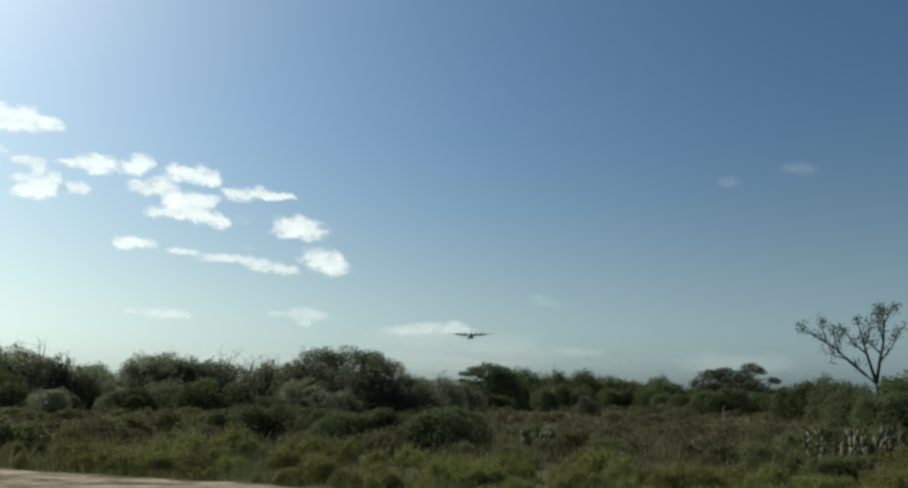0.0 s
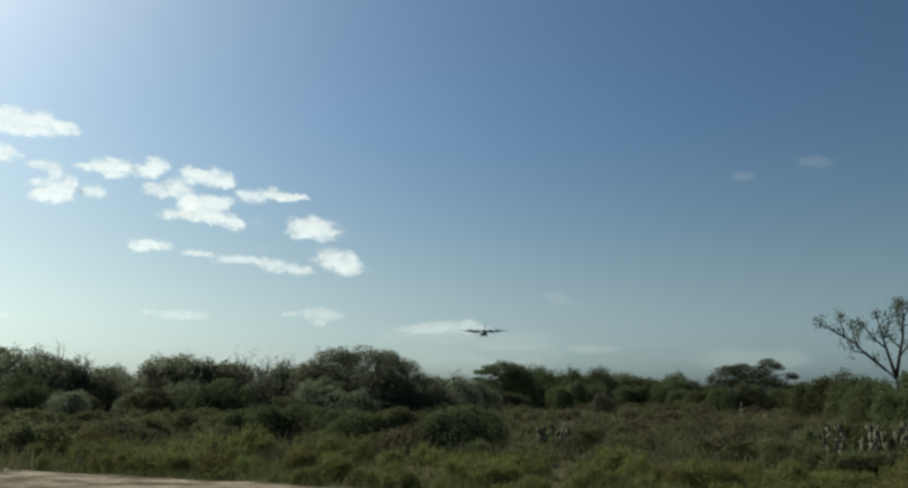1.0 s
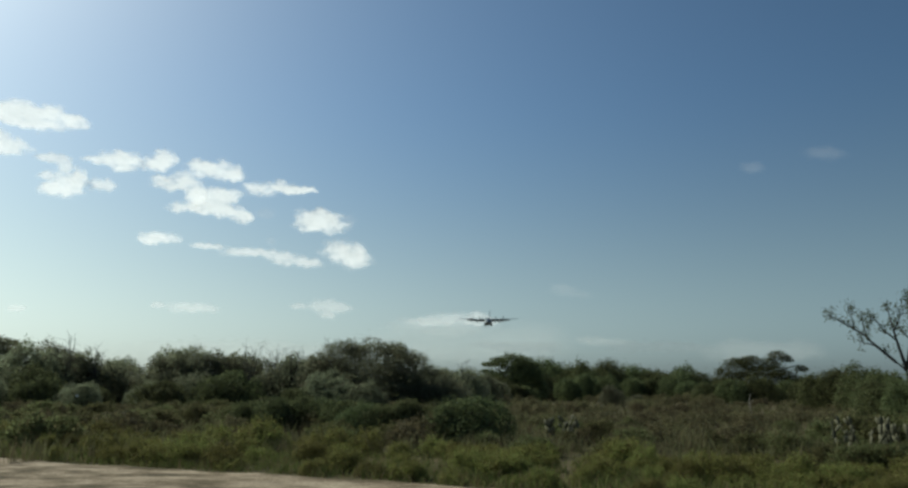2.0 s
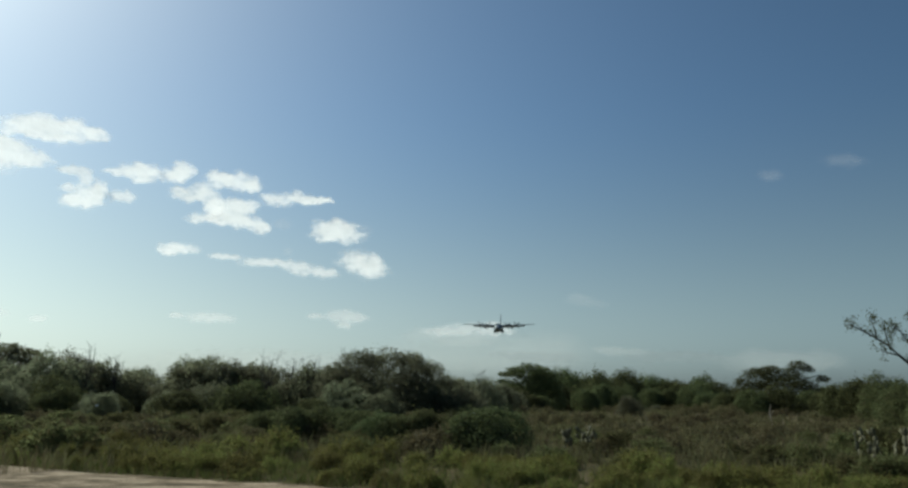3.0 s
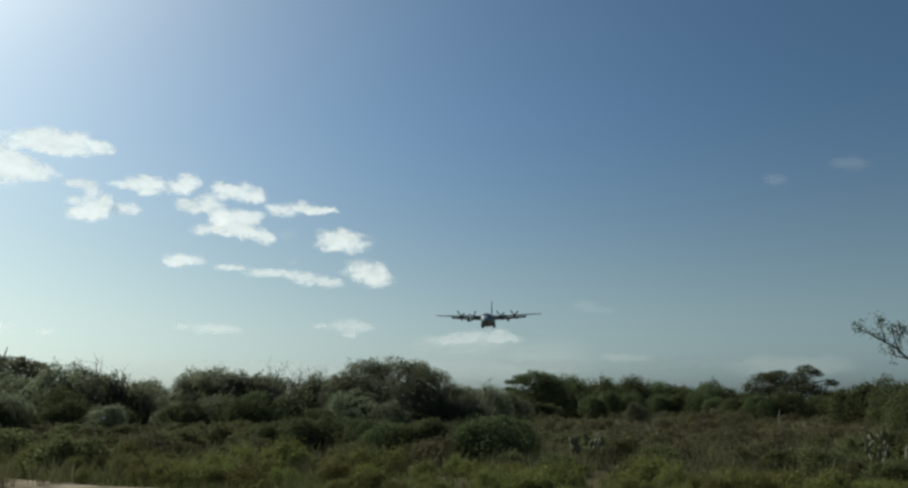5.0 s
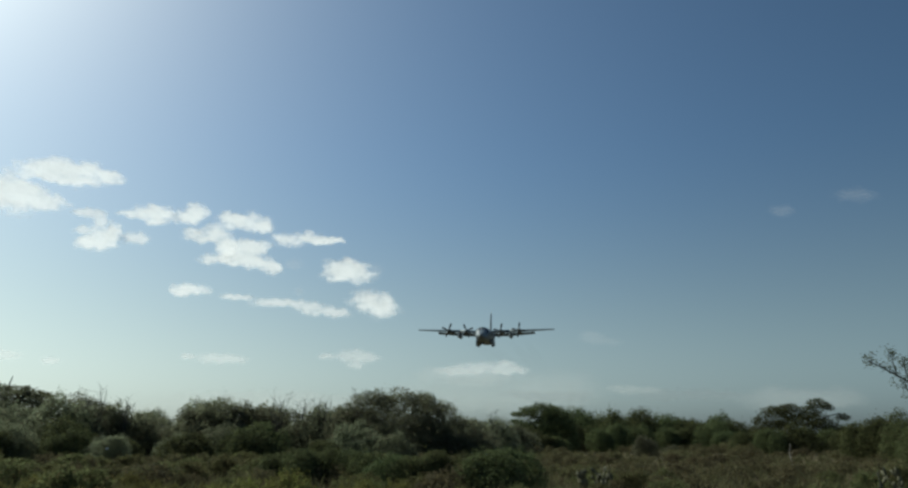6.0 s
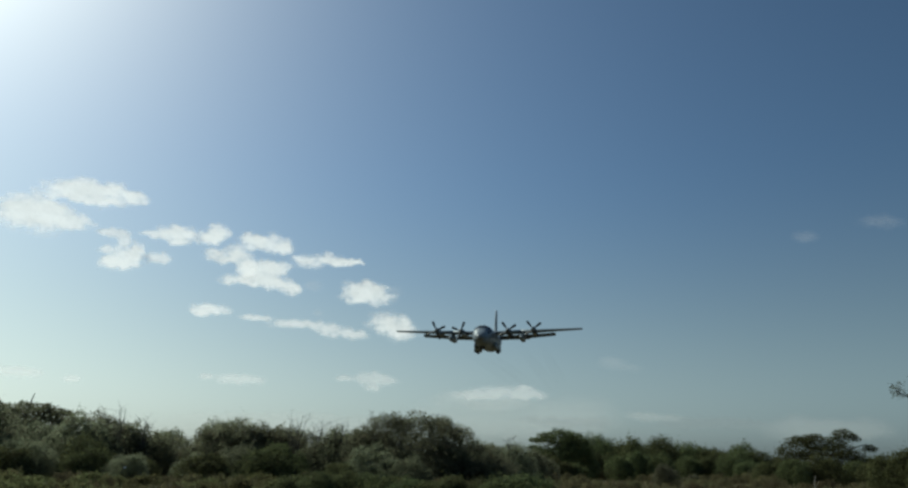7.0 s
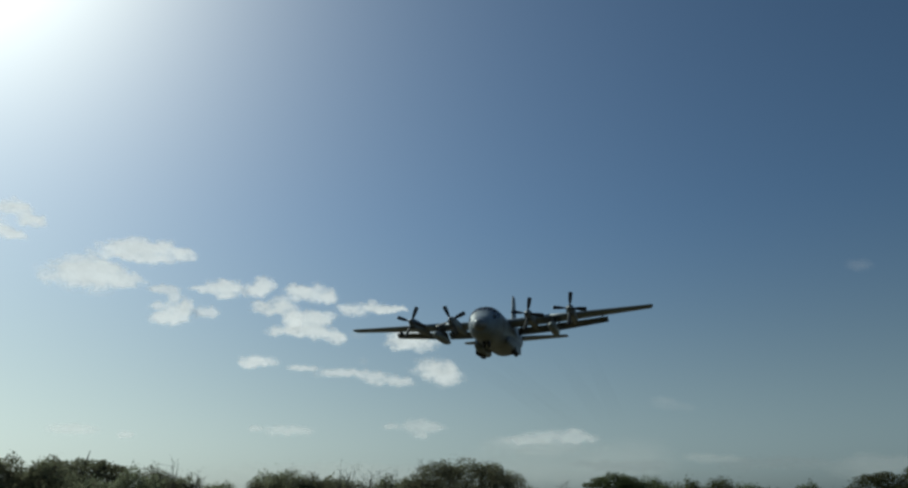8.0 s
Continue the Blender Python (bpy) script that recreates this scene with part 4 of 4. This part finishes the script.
def small_things():
    x, y = polar(-17.6, 42)
    line = [(0, 0, -0.05), (0.05, 0, 0.5), (-0.03, 0.02, 1.0), (0.08, 0, 1.45)]
    stump = new("dead_stem", mesh_of("dead_stem", *join(tube(line, [0.035, 0.03, 0.026, 0.012], 7), tube([(0, 0, 0.8), (0.2, 0.05, 1.15)], [0.018, 0.008], 5)), PALE_WOOD, True))
    stump.matrix_world = pose(x, y, terrain(x, y))
    tagged(stump, "bleached dead stem standing in the field", "dead wood")
    for az, d, w, z, label in ((4.7, 41, 0.17, 0.66, "crumpled white plastic sheet caught among bushes"), (32.6, 46, 0.07, 1.0, "scrap of white plastic caught in the thicket")):
        verts, faces, k = [], [], 7
        for j in range(k):
            for i in range(k):
                verts.append((w * (i / 3 - 1) * (1 + 0.2 * noise.noise(Vector((i, j, d)))), 0.25 * w * noise.noise(Vector((i * 0.8, j * 0.8, d))), w * j / 4 + 0.1 * w * noise.noise(Vector((i * 0.7, 4, d)))))
        faces = [(j * k + i, j * k + i + 1, (j + 1) * k + i + 1, (j + 1) * k + i) for j in range(k - 1) for i in range(k - 1)]
        x, y = polar(az, d)
        rag = new("plastic_scrap", mesh_of("plastic_scrap", verts, faces, WHITE_RAG, True))
        rag.modifiers.new("thickness", "SOLIDIFY").thickness = 0.01
        rag.matrix_world = pose(x, y, terrain(x, y) + z, -18, 0, az)
        tagged(rag, label, "litter")


small_things()


# ============ aircraft ============
# local: +y to the nose, +x to its right wing, z up; metres from the wing's middle on the body's axis
STATIONS = [(11.75, 0.10, -0.62, -0.82), (11.55, 0.48, -0.28, -1.18), (11.1, 0.88, 0.02, -1.52), (10.4, 1.28, 0.38, -1.82), (9.6, 1.62, 0.82, -2.03), (8.9, 1.84, 1.42, -2.15),
            (8.2, 1.99, 1.92, -2.22), (7.4, 2.09, 2.13, -2.27), (6.2, 2.14, 2.2, -2.29), (2.0, 2.16, 2.2, -2.3), (-3.0, 2.16, 2.2, -2.3), (-5.0, 2.15, 2.2, -2.25),
            (-7.5, 2.07, 2.19, -1.8), (-10.0, 1.86, 2.17, -1.12), (-12.5, 1.52, 2.12, -0.38), (-15.0, 1.06, 2.02, 0.35), (-17.0, 0.6, 1.85, 0.9), (-18.1, 0.18, 1.6, 1.25)]


def body_point(y, degrees_round, proud=0.0):
    rows = STATIONS
    for (y0, *a), (y1, *b) in zip(rows, rows[1:]):
        if y <= y0 and y >= y1:
            f = (y0 - y) / (y0 - y1)
            hw, top, low = (p + (q - p) * f for p, q in zip(a, b))
            break
    q = radians(degrees_round)
    c, s = math.cos(q), math.sin(q)
    e = 2 / 2.25
    zc, hh = (top + low) / 2, (top - low) / 2
    return Vector(((hw + proud) * math.copysign(abs(c) ** e, c), y, zc + (hh + proud) * math.copysign(abs(s) ** e, s)))


def body_patch(y0, y1, a0, a1, proud, k=4):
    """A raised panel that follows the body's skin."""
    top = [[body_point(y0 + (y1 - y0) * i / k, a0 + (a1 - a0) * j / k, proud) for j in range(k + 1)] for i in range(k + 1)]
    low = [[body_point(y0 + (y1 - y0) * i / k, a0 + (a1 - a0) * j / k, -0.05) for j in range(k + 1)] for i in range(k + 1)]
    n = k + 1
    verts = [v for r in top for v in r] + [v for r in low for v in r]
    faces = [(i * n + j, i * n + j + 1, (i + 1) * n + j + 1, (i + 1) * n + j) for i in range(k) for j in range(k)]
    rim = [j for j in range(n)] + [i * n + k for i in range(1, n)] + [k * n + j for j in range(k - 1, -1, -1)] + [i * n for i in range(k - 1, 0, -1)]
    faces += [(rim[i], rim[(i + 1) % len(rim)], rim[(i + 1) % len(rim)] + n * n, rim[i] + n * n) for i in range(len(rim))]
    return verts, faces


FOIL = [(1.0, 0.0), (0.85, 0.22), (0.65, 0.42), (0.4, 0.56), (0.2, 0.52), (0.08, 0.36), (0.02, 0.18), (0.0, 0.0), (0.02, -0.16), (0.08, -0.28), (0.2, -0.38), (0.4, -0.42), (0.65, -0.3), (0.85, -0.13)]


def foil_ring(x, lead, chord, z, thick, drop=0.0, upright=False):
    """The outline of a wing section; drop turns its tail down, in degrees."""
    c, s = math.cos(radians(drop)), math.sin(radians(drop))
    out = []
    for f, h in FOIL:
        along, up = -f * chord, h * thick * chord
        along, up = along * c + up * s, up * c + along * s
        out.append(Vector((up, lead + along, x)) if upright else Vector((x, lead + along, z + up)))
    return out


def wing_z(x):
    return 1.2 + abs(x) * math.tan(radians(2.5)) * 0.9


def panel(sections):
    return loft([foil_ring(*s) for s in sections])


def build_aircraft():
    plane = new("transport_aircraft")
    body = [[body_point(y, 360 * j / 36) for j in range(36)] for y, *_ in STATIONS if y <= 11.1]
    part("fuselage", mesh_of("fuselage", *loft(body), SKIN, True), plane, "grey painted fuselage with upswept tail")
    nose = [[body_point(y, 360 * j / 36) for j in range(36)] for y, *_ in STATIONS if y >= 11.1]
    part("radome", mesh_of("radome", *loft(nose), RADOME, True), plane, "rounded nose cone")
    # flight deck windows in two rows
    for a0, a1 in ((38, 56), (58, 74), (76, 89.4), (90.6, 104), (106, 122), (124, 142)):
        part("windscreen_pane", mesh_of("windscreen_pane", *body_patch(8.95, 8.22, a0, a1, 0.02), GLASS, True), plane, "dark cockpit glass")
    for a0, a1 in ((20, 35), (145, 160)):
        part("side_window", mesh_of("side_window", *body_patch(8.85, 7.9, a0, a1, 0.02), GLASS, True), plane, "dark cockpit glass")
        part("chin_window", mesh_of("chin_window", *body_patch(9.7, 9.05, a0 - 4, a1 - 2, 0.02), GLASS, True), plane, "dark cockpit glass")
    for side in (0, 180):
        for y in (5.4, 1.2, -3.6):
            a = 14 if side == 0 else 166
            part("porthole", mesh_of("porthole", *body_patch(y, y - 0.42, a - 5, a + 5, 0.015, 3), GLASS, True), plane, "small dark cabin window")
        a0, a1 = (-32, 14) if side == 0 else (166, 212)
        part("crew_door", mesh_of("crew_door", *body_patch(7.2, 6.35, a0, a1, 0.012), SKIN_DARK, True), plane)
    # wing in three pieces, with dropped flaps
    def section(x):
        f = max(0.0, (abs(x) - 7.3) / 12.9)
        return (x, 1.75 - 0.75 * f, 5.0 - 2.6 * f, wing_z(x), 0.165 - 0.045 * f)
    part("wing_centre", mesh_of("wing_centre", *panel([section(x) for x in (-7.3, -4, -2.2, 2.2, 4, 7.3)]), SKIN, True), plane)
    for s in (-1, 1):
        xs = [7.302, 10, 13, 16.5, 19.7, 20.1, 20.2]
        rings = [foil_ring(*section(s * x)) for x in xs]
        mid = sum(rings[-1], Vector()) / len(rings[-1])
        rings[-1] = [mid + (p - mid) * 0.55 for p in rings[-1]]
        part("outer_wing", mesh_of("outer_wing", *loft(rings if s > 0 else rings[::-1]), SKIN, True), plane)
        for x0, x1 in ((2.35, 7.25), (7.4, 14.5)):
            def flap(x):
                _, lead, chord, z, _t = section(x)
                return (s * x, lead - chord * 0.80, chord * 0.29, z - 0.34, 0.15, 32)
            rings = [foil_ring(*flap(x)) for x in (x0, (x0 + x1) / 2, x1)]
            part("flap", mesh_of("flap", *loft(rings if s > 0 else rings[::-1]), SKIN_DARK, True), plane, "lowered landing flap")
            for x in (x0 + 0.7, x1 - 0.7):
                _, lead, chord, z, _t = section(x)
                v, f = box(s * x - 0.06, lead - chord * 0.95, z - 0.62, s * x + 0.06, lead - chord * 0.6, z - 0.12)
                part("flap_track", mesh_of("flap_track", v, f, SKIN_DARK), plane)
    # engines
    props = []
    for x in (-10.17, -4.93, 4.93, 10.17):
        zc = wing_z(x) - 0.15
        outline = [(5.15, 0.40, 0.0), (5.05, 0.5, 0.0), (4.3, 0.56, -0.03), (3.0, 0.6, -0.07), (1.6, 0.58, -0.1), (0.0, 0.5, -0.15), (-1.6, 0.4, -0.2), (-3.1, 0.26, -0.24), (-3.3, 0.2, -0.25)]
        rings = [[Vector((x + r * math.cos(q), y, zc + dz + r * 1.12 * math.sin(q))) for q in (2 * math.pi * j / 20 for j in range(20))] for y, r, dz in outline]
        pod = part("nacelle", mesh_of("nacelle", *loft(rings), SKIN, True), plane, "engine nacelle")
        scoop = [[Vector((x + w * math.cos(q), y, zc + dz + h * math.sin(q))) for q in (2 * math.pi * j / 16 for j in range(16))] for y, w, h, dz in ((4.95, 0.38, 0.2, -0.56), (4.85, 0.43, 0.25, -0.56), (3.8, 0.43, 0.26, -0.54), (2.2, 0.33, 0.2, -0.48), (1.2, 0.15, 0.1, -0.42))]
        part("intake_scoop", mesh_of("intake_scoop", *loft(scoop), SKIN_DARK, True), pod, "chin air intake")
        # the scoop is closed: a black plug on its front stands for the hollow's shade
        mouth = [[Vector((x + w * math.cos(q), y, zc - 0.56 + h * math.sin(q))) for q in (2 * math.pi * j / 16 for j in range(16))] for y, w, h in ((4.965, 0.3, 0.13), (4.90, 0.3, 0.13))]
        part("intake_mouth", mesh_of("intake_mouth", *loft(mouth[::-1]), RUBBER), pod, "black plug standing for the shaded intake opening")
        part("exhaust_pipe", mesh_of("exhaust_pipe", *spun([(-3.15, 0.2), (-3.7, 0.19), (-3.72, 0.15), (-3.3, 0.14)], 1, (x, 0, zc - 0.25), 14), STEEL, True), pod, "heat-stained exhaust pipe")
        hub = part("propeller", mesh_of("propeller_hub", *spun([(-0.25, 0.36), (0.1, 0.36), (0.35, 0.32), (0.6, 0.22), (0.75, 0.10), (0.78, 0.01)], 1, (0, 0, 0), 18), SKIN_DARK, True), plane, "four-bladed propeller with pointed spinner")
        rings = []
        for r, wide, thick, twist in ((0.2, 0.2, 0.16, 50), (0.5, 0.24, 0.13, 44), (0.9, 0.44, 0.09, 34), (1.4, 0.52, 0.07, 26), (1.9, 0.52, 0.05, 20), (2.03, 0.46, 0.04, 19), (2.06, 0.34, 0.02, 19)):
            c, s = math.cos(radians(twist)), math.sin(radians(twist))
            rings.append([Vector((a * wide / 2 * c - b * thick / 2 * s, a * wide / 2 * s + b * thick / 2 * c, r)) for a, b in ((-1, 0), (-0.5, 0.8), (0.3, 1), (1, 0), (0.3, -0.6), (-0.5, -0.6))])
        blade = mesh_of("blade", *loft(rings), BLADE, True)
        for k in range(4):
            part("blade", blade, hub).matrix_basis = pose(0, 0.12, 0, 0, 90 * k, 0)
        props.append((hub, Vector((x, 5.3, zc))))
    # tanks under the wing
    for s in (-1, 1):
        z = wing_z(7.55) - 1.5
        tank = part("drop_tank", mesh_of("drop_tank", *spun([(4.0, 0.03), (3.8, 0.2), (3.2, 0.42), (2.2, 0.55), (-1.5, 0.55), (-3.0, 0.38), (-4.2, 0.12), (-4.4, 0.03)], 1, (s * 7.55, 0, z), 18), SKIN, True), plane, "long rounded fuel tank under the wing")
        part("pylon", mesh_of("pylon", *loft([[Vector((s * 7.55 + a, b, h)) for a, b in ((0, 2.0), (0.14, 1.2), (0.14, -1.6), (0, -2.2), (-0.14, -1.6), (-0.14, 1.2))] for h in (z + 0.45, wing_z(7.55) - 0.1)]), SKIN_DARK), tank)
    # tail
    fin = [foil_ring(z, lead, chord, 0, th, 0, True) for z, lead, chord, th in ((1.9, -9.8, 7.9, 0.09), (2.5, -11.2, 6.4, 0.1), (3.4, -12.3, 5.2, 0.11), (6.0, -13.5, 3.9, 0.11), (8.3, -14.6, 2.75, 0.11), (8.6, -14.95, 2.2, 0.08))]
    part("tail_fin", mesh_of("tail_fin", *loft([r[::-1] for r in fin]), SKIN, True), plane, "tall swept tail fin")
    for s in (-1, 1):
        rings = [foil_ring(s * x, lead, chord, 1.75, th) for x, lead, chord, th in ((0.3, -12.9, 4.4, 0.11), (3.5, -13.5, 3.5, 0.11), (7.7, -14.4, 2.3, 0.1), (8.0, -14.6, 1.7, 0.06))]
        part("tailplane", mesh_of("tailplane", *loft(rings if s > 0 else rings[::-1]), SKIN, True), plane)
    # wheel fairings, main and nose gear
    for s in (-1, 1):
        rings = []
        for y, w, h in ((4.2, 0.1, 0.15), (3.6, 0.36, 0.6), (2.4, 0.52, 0.85), (-2.8, 0.52, 0.85), (-4.4, 0.32, 0.55), (-5.2, 0.08, 0.12)):
            rings.append([Vector((s * 2.05 + w * math.copysign(abs(math.cos(q)) ** 0.8, math.cos(q)), y, -1.75 + h * math.copysign(abs(math.sin(q)) ** 0.8, math.sin(q)))) for q in (2 * math.pi * j / 18 for j in range(18))])
        fair = part("gear_fairing", mesh_of("gear_fairing", *loft(rings), SKIN, True), plane, "bulged wheel fairing on the fuselage side")
        v, f = box(s * 2.62, -1.9, -2.75, s * 2.68, 1.7, -2.2)
        part("gear_door", mesh_of("gear_door", v, f, SKIN_DARK), fair)
        lamp = spun([(0.0, 0.1), (0.08, 0.1), (0.11, 0.05)], 1, (s * 2.3, 3.62, -1.9), 12)
        part("taxi_lamp", mesh_of("taxi_lamp", *lamp, LAMP_LENS, True), fair, "glass lamp lens")
        for y in (0.95, -0.95):
            part("gear_strut", mesh_of("gear_strut", *tube([(s * 2.05, y, -1.8), (s * 2.05, y, -2.45)], [0.13, 0.1], 10), STEEL, True), plane)
            wheel = part("main_wheel", mesh_of("main_tyre", *spun([(-0.24, 0.4), (-0.25, 0.58), (-0.16, 0.69), (0.16, 0.69), (0.25, 0.58), (0.24, 0.4)], 0, (s * 2.17, y, -2.35), 24), RUBBER, True), plane, "black main wheel tyre")
            part("rim", mesh_of("main_rim", *spun([(-0.22, 0.39), (-0.18, 0.2), (0.18, 0.2), (0.22, 0.39)], 0, (s * 2.17, y, -2.35), 18), STEEL, True), wheel)
    part("nose_gear_strut", mesh_of("nose_gear_strut", *join(tube([(0, 7.4, -1.85), (0, 7.5, -2.5)], [0.12, 0.09], 10), tube([(0, 6.7, -2.0), (0, 7.45, -2.55)], [0.06, 0.05], 8)), STEEL, True), plane)
    for s in (-1, 1):
        wheel = part("nose_wheel", mesh_of("nose_tyre", *spun([(-0.13, 0.28), (-0.14, 0.42), (-0.08, 0.49), (0.08, 0.49), (0.14, 0.42), (0.13, 0.28)], 0, (s * 0.28, 7.5, -2.5), 20), RUBBER, True), plane, "black nose wheel tyre")
        part("rim", mesh_of("nose_rim", *spun([(-0.12, 0.27), (-0.1, 0.12), (0.1, 0.12), (0.12, 0.27)], 0, (s * 0.28, 7.5, -2.5), 14), STEEL, True), wheel)
        v, f = box(s * 0.46, 6.9, -2.42, s * 0.49, 8.0, -2.05)
        part("nose_gear_door", mesh_of("nose_gear_door", v, f, SKIN_DARK), plane)
    part("aerial", mesh_of("aerial", *loft([[Vector((0, 4.6 + a, z)) + Vector((b, 0, 0)) for a, b in ((0.2, 0), (0, 0.03), (-0.2, 0), (0, -0.03))] for z in (2.15, 2.65)]), SKIN_DARK), plane)
    return tagged(plane, "grey four-engined turboprop transport aircraft, wheels and flaps down", "aircraft"), props


aircraft, propellers = build_aircraft()


def smoke_material():
    """Thin brown exhaust smoke that fades with distance from the engine."""
    m, n, l = material("exhaust_smoke")
    tex = n.new("ShaderNodeTexCoord")
    split, fade = n.new("ShaderNodeSeparateXYZ"), n.new("ShaderNodeMapRange")
    l.new(tex.outputs["Generated"], split.inputs[0])
    l.new(split.outputs["Y"], fade.inputs["Value"])
    fade.inputs["From Min"].default_value, fade.inputs["From Max"].default_value = 0.1, 0.6
    fade.inputs["To Max"].default_value = 0.013
    start = n.new("ShaderNodeMapRange")
    start.inputs["From Min"].default_value, start.inputs["From Max"].default_value = 0.97, 0.7
    l.new(split.outputs["Y"], start.inputs["Value"])
    cloudy = noise_node(n, l, 0.35, 4, tex.outputs["Object"])
    veil = math_node(n, l, "MULTIPLY", math_node(n, l, "MULTIPLY", fade.outputs[0], start.outputs[0]), math_node(n, l, "MULTIPLY", cloudy.outputs[0], 1.8), True)
    soot, clear, both, out = (n.new("ShaderNode" + k) for k in ("BsdfDiffuse", "BsdfTransparent", "MixShader", "OutputMaterial"))
    soot.inputs["Color"].default_value = (0.06, 0.055, 0.05, 1)
    l.new(veil, both.inputs[0])
    l.new(clear.outputs[0], both.inputs[1])
    l.new(soot.outputs[0], both.inputs[2])
    l.new(both.outputs[0], out.inputs["Surface"])
    return m


def build_smoke():
    """Four long, widening trails behind the engines, in line with the glide path."""
    thing, smoke = new("exhaust_smoke"), smoke_material()
    for x in (-10.17, -4.93, 4.93, 10.17):
        line, width = [], []
        for k in range(24):
            y = -4.5 - 230 * (k / 23) ** 1.3
            line.append((x + 0.25 * noise.noise(Vector((k * 0.7, x, 0))), y, wing_z(x) - 0.6 + y * 0.012 + 0.3 * noise.noise(Vector((k * 0.6, x, 5)))))
            width.append(0.4 + 0.13 * k)
        part("smoke_trail", mesh_of("smoke_trail", *tube(line, width, 10), smoke, True), thing)
    return tagged(thing, "thin brown exhaust smoke trailing behind the engines", "smoke")


smoke_trails = build_smoke()

# seconds, x, y, z of the wing's middle, nose-up pitch, bank
FLIGHT = [(0.0, -18.2, 622.0, 55.2, -3.5, 0.1),
          (1.0, -16.9, 545.0, 49.7, -3.5, 0.0),
          (2.5, -17.1, 432.0, 42.9, -3.5, -0.2),
          (3.5, -17.9, 358.0, 37.8, -3.5, -0.4),
          (4.5, -18.2, 296.8, 34.9, -3.5, 0.1),
          (6.0, -16.5, 206.0, 30.8, -3.5, -0.8),
          (6.5, -15.5, 175.2, 28.6, -3.5, -1.0),
          (7.0, -15.4, 149.1, 27.3, -3.5, 0.1),
          (7.5, -16.0, 122.5, 25.9, -3.5, 0.7),
          (8.0, -14.0, 89.9, 23.7, -3.5, 1.2)]
BLADE_AT_END = (-8.0, -12.0, 23.0, -22.0)     # blade angle of each propeller at the last moment
BLADE_STEP = 22.5                         # degrees each thirtieth of a second


def motions():
    walk(aircraft, [(t, pose(x, y, z, p, b, 178)) for t, x, y, z, p, b in FLIGHT])
    walk(smoke_trails, [(t, pose(x, y, z, p, b, 178)) for t, x, y, z, p, b in FLIGHT])
    for (hub, place), last in zip(propellers, BLADE_AT_END):
        walk(hub, [(k / FPS, pose(*place, 0, last + BLADE_STEP * (k - 240), 0)) for k in range(241)])


motions()
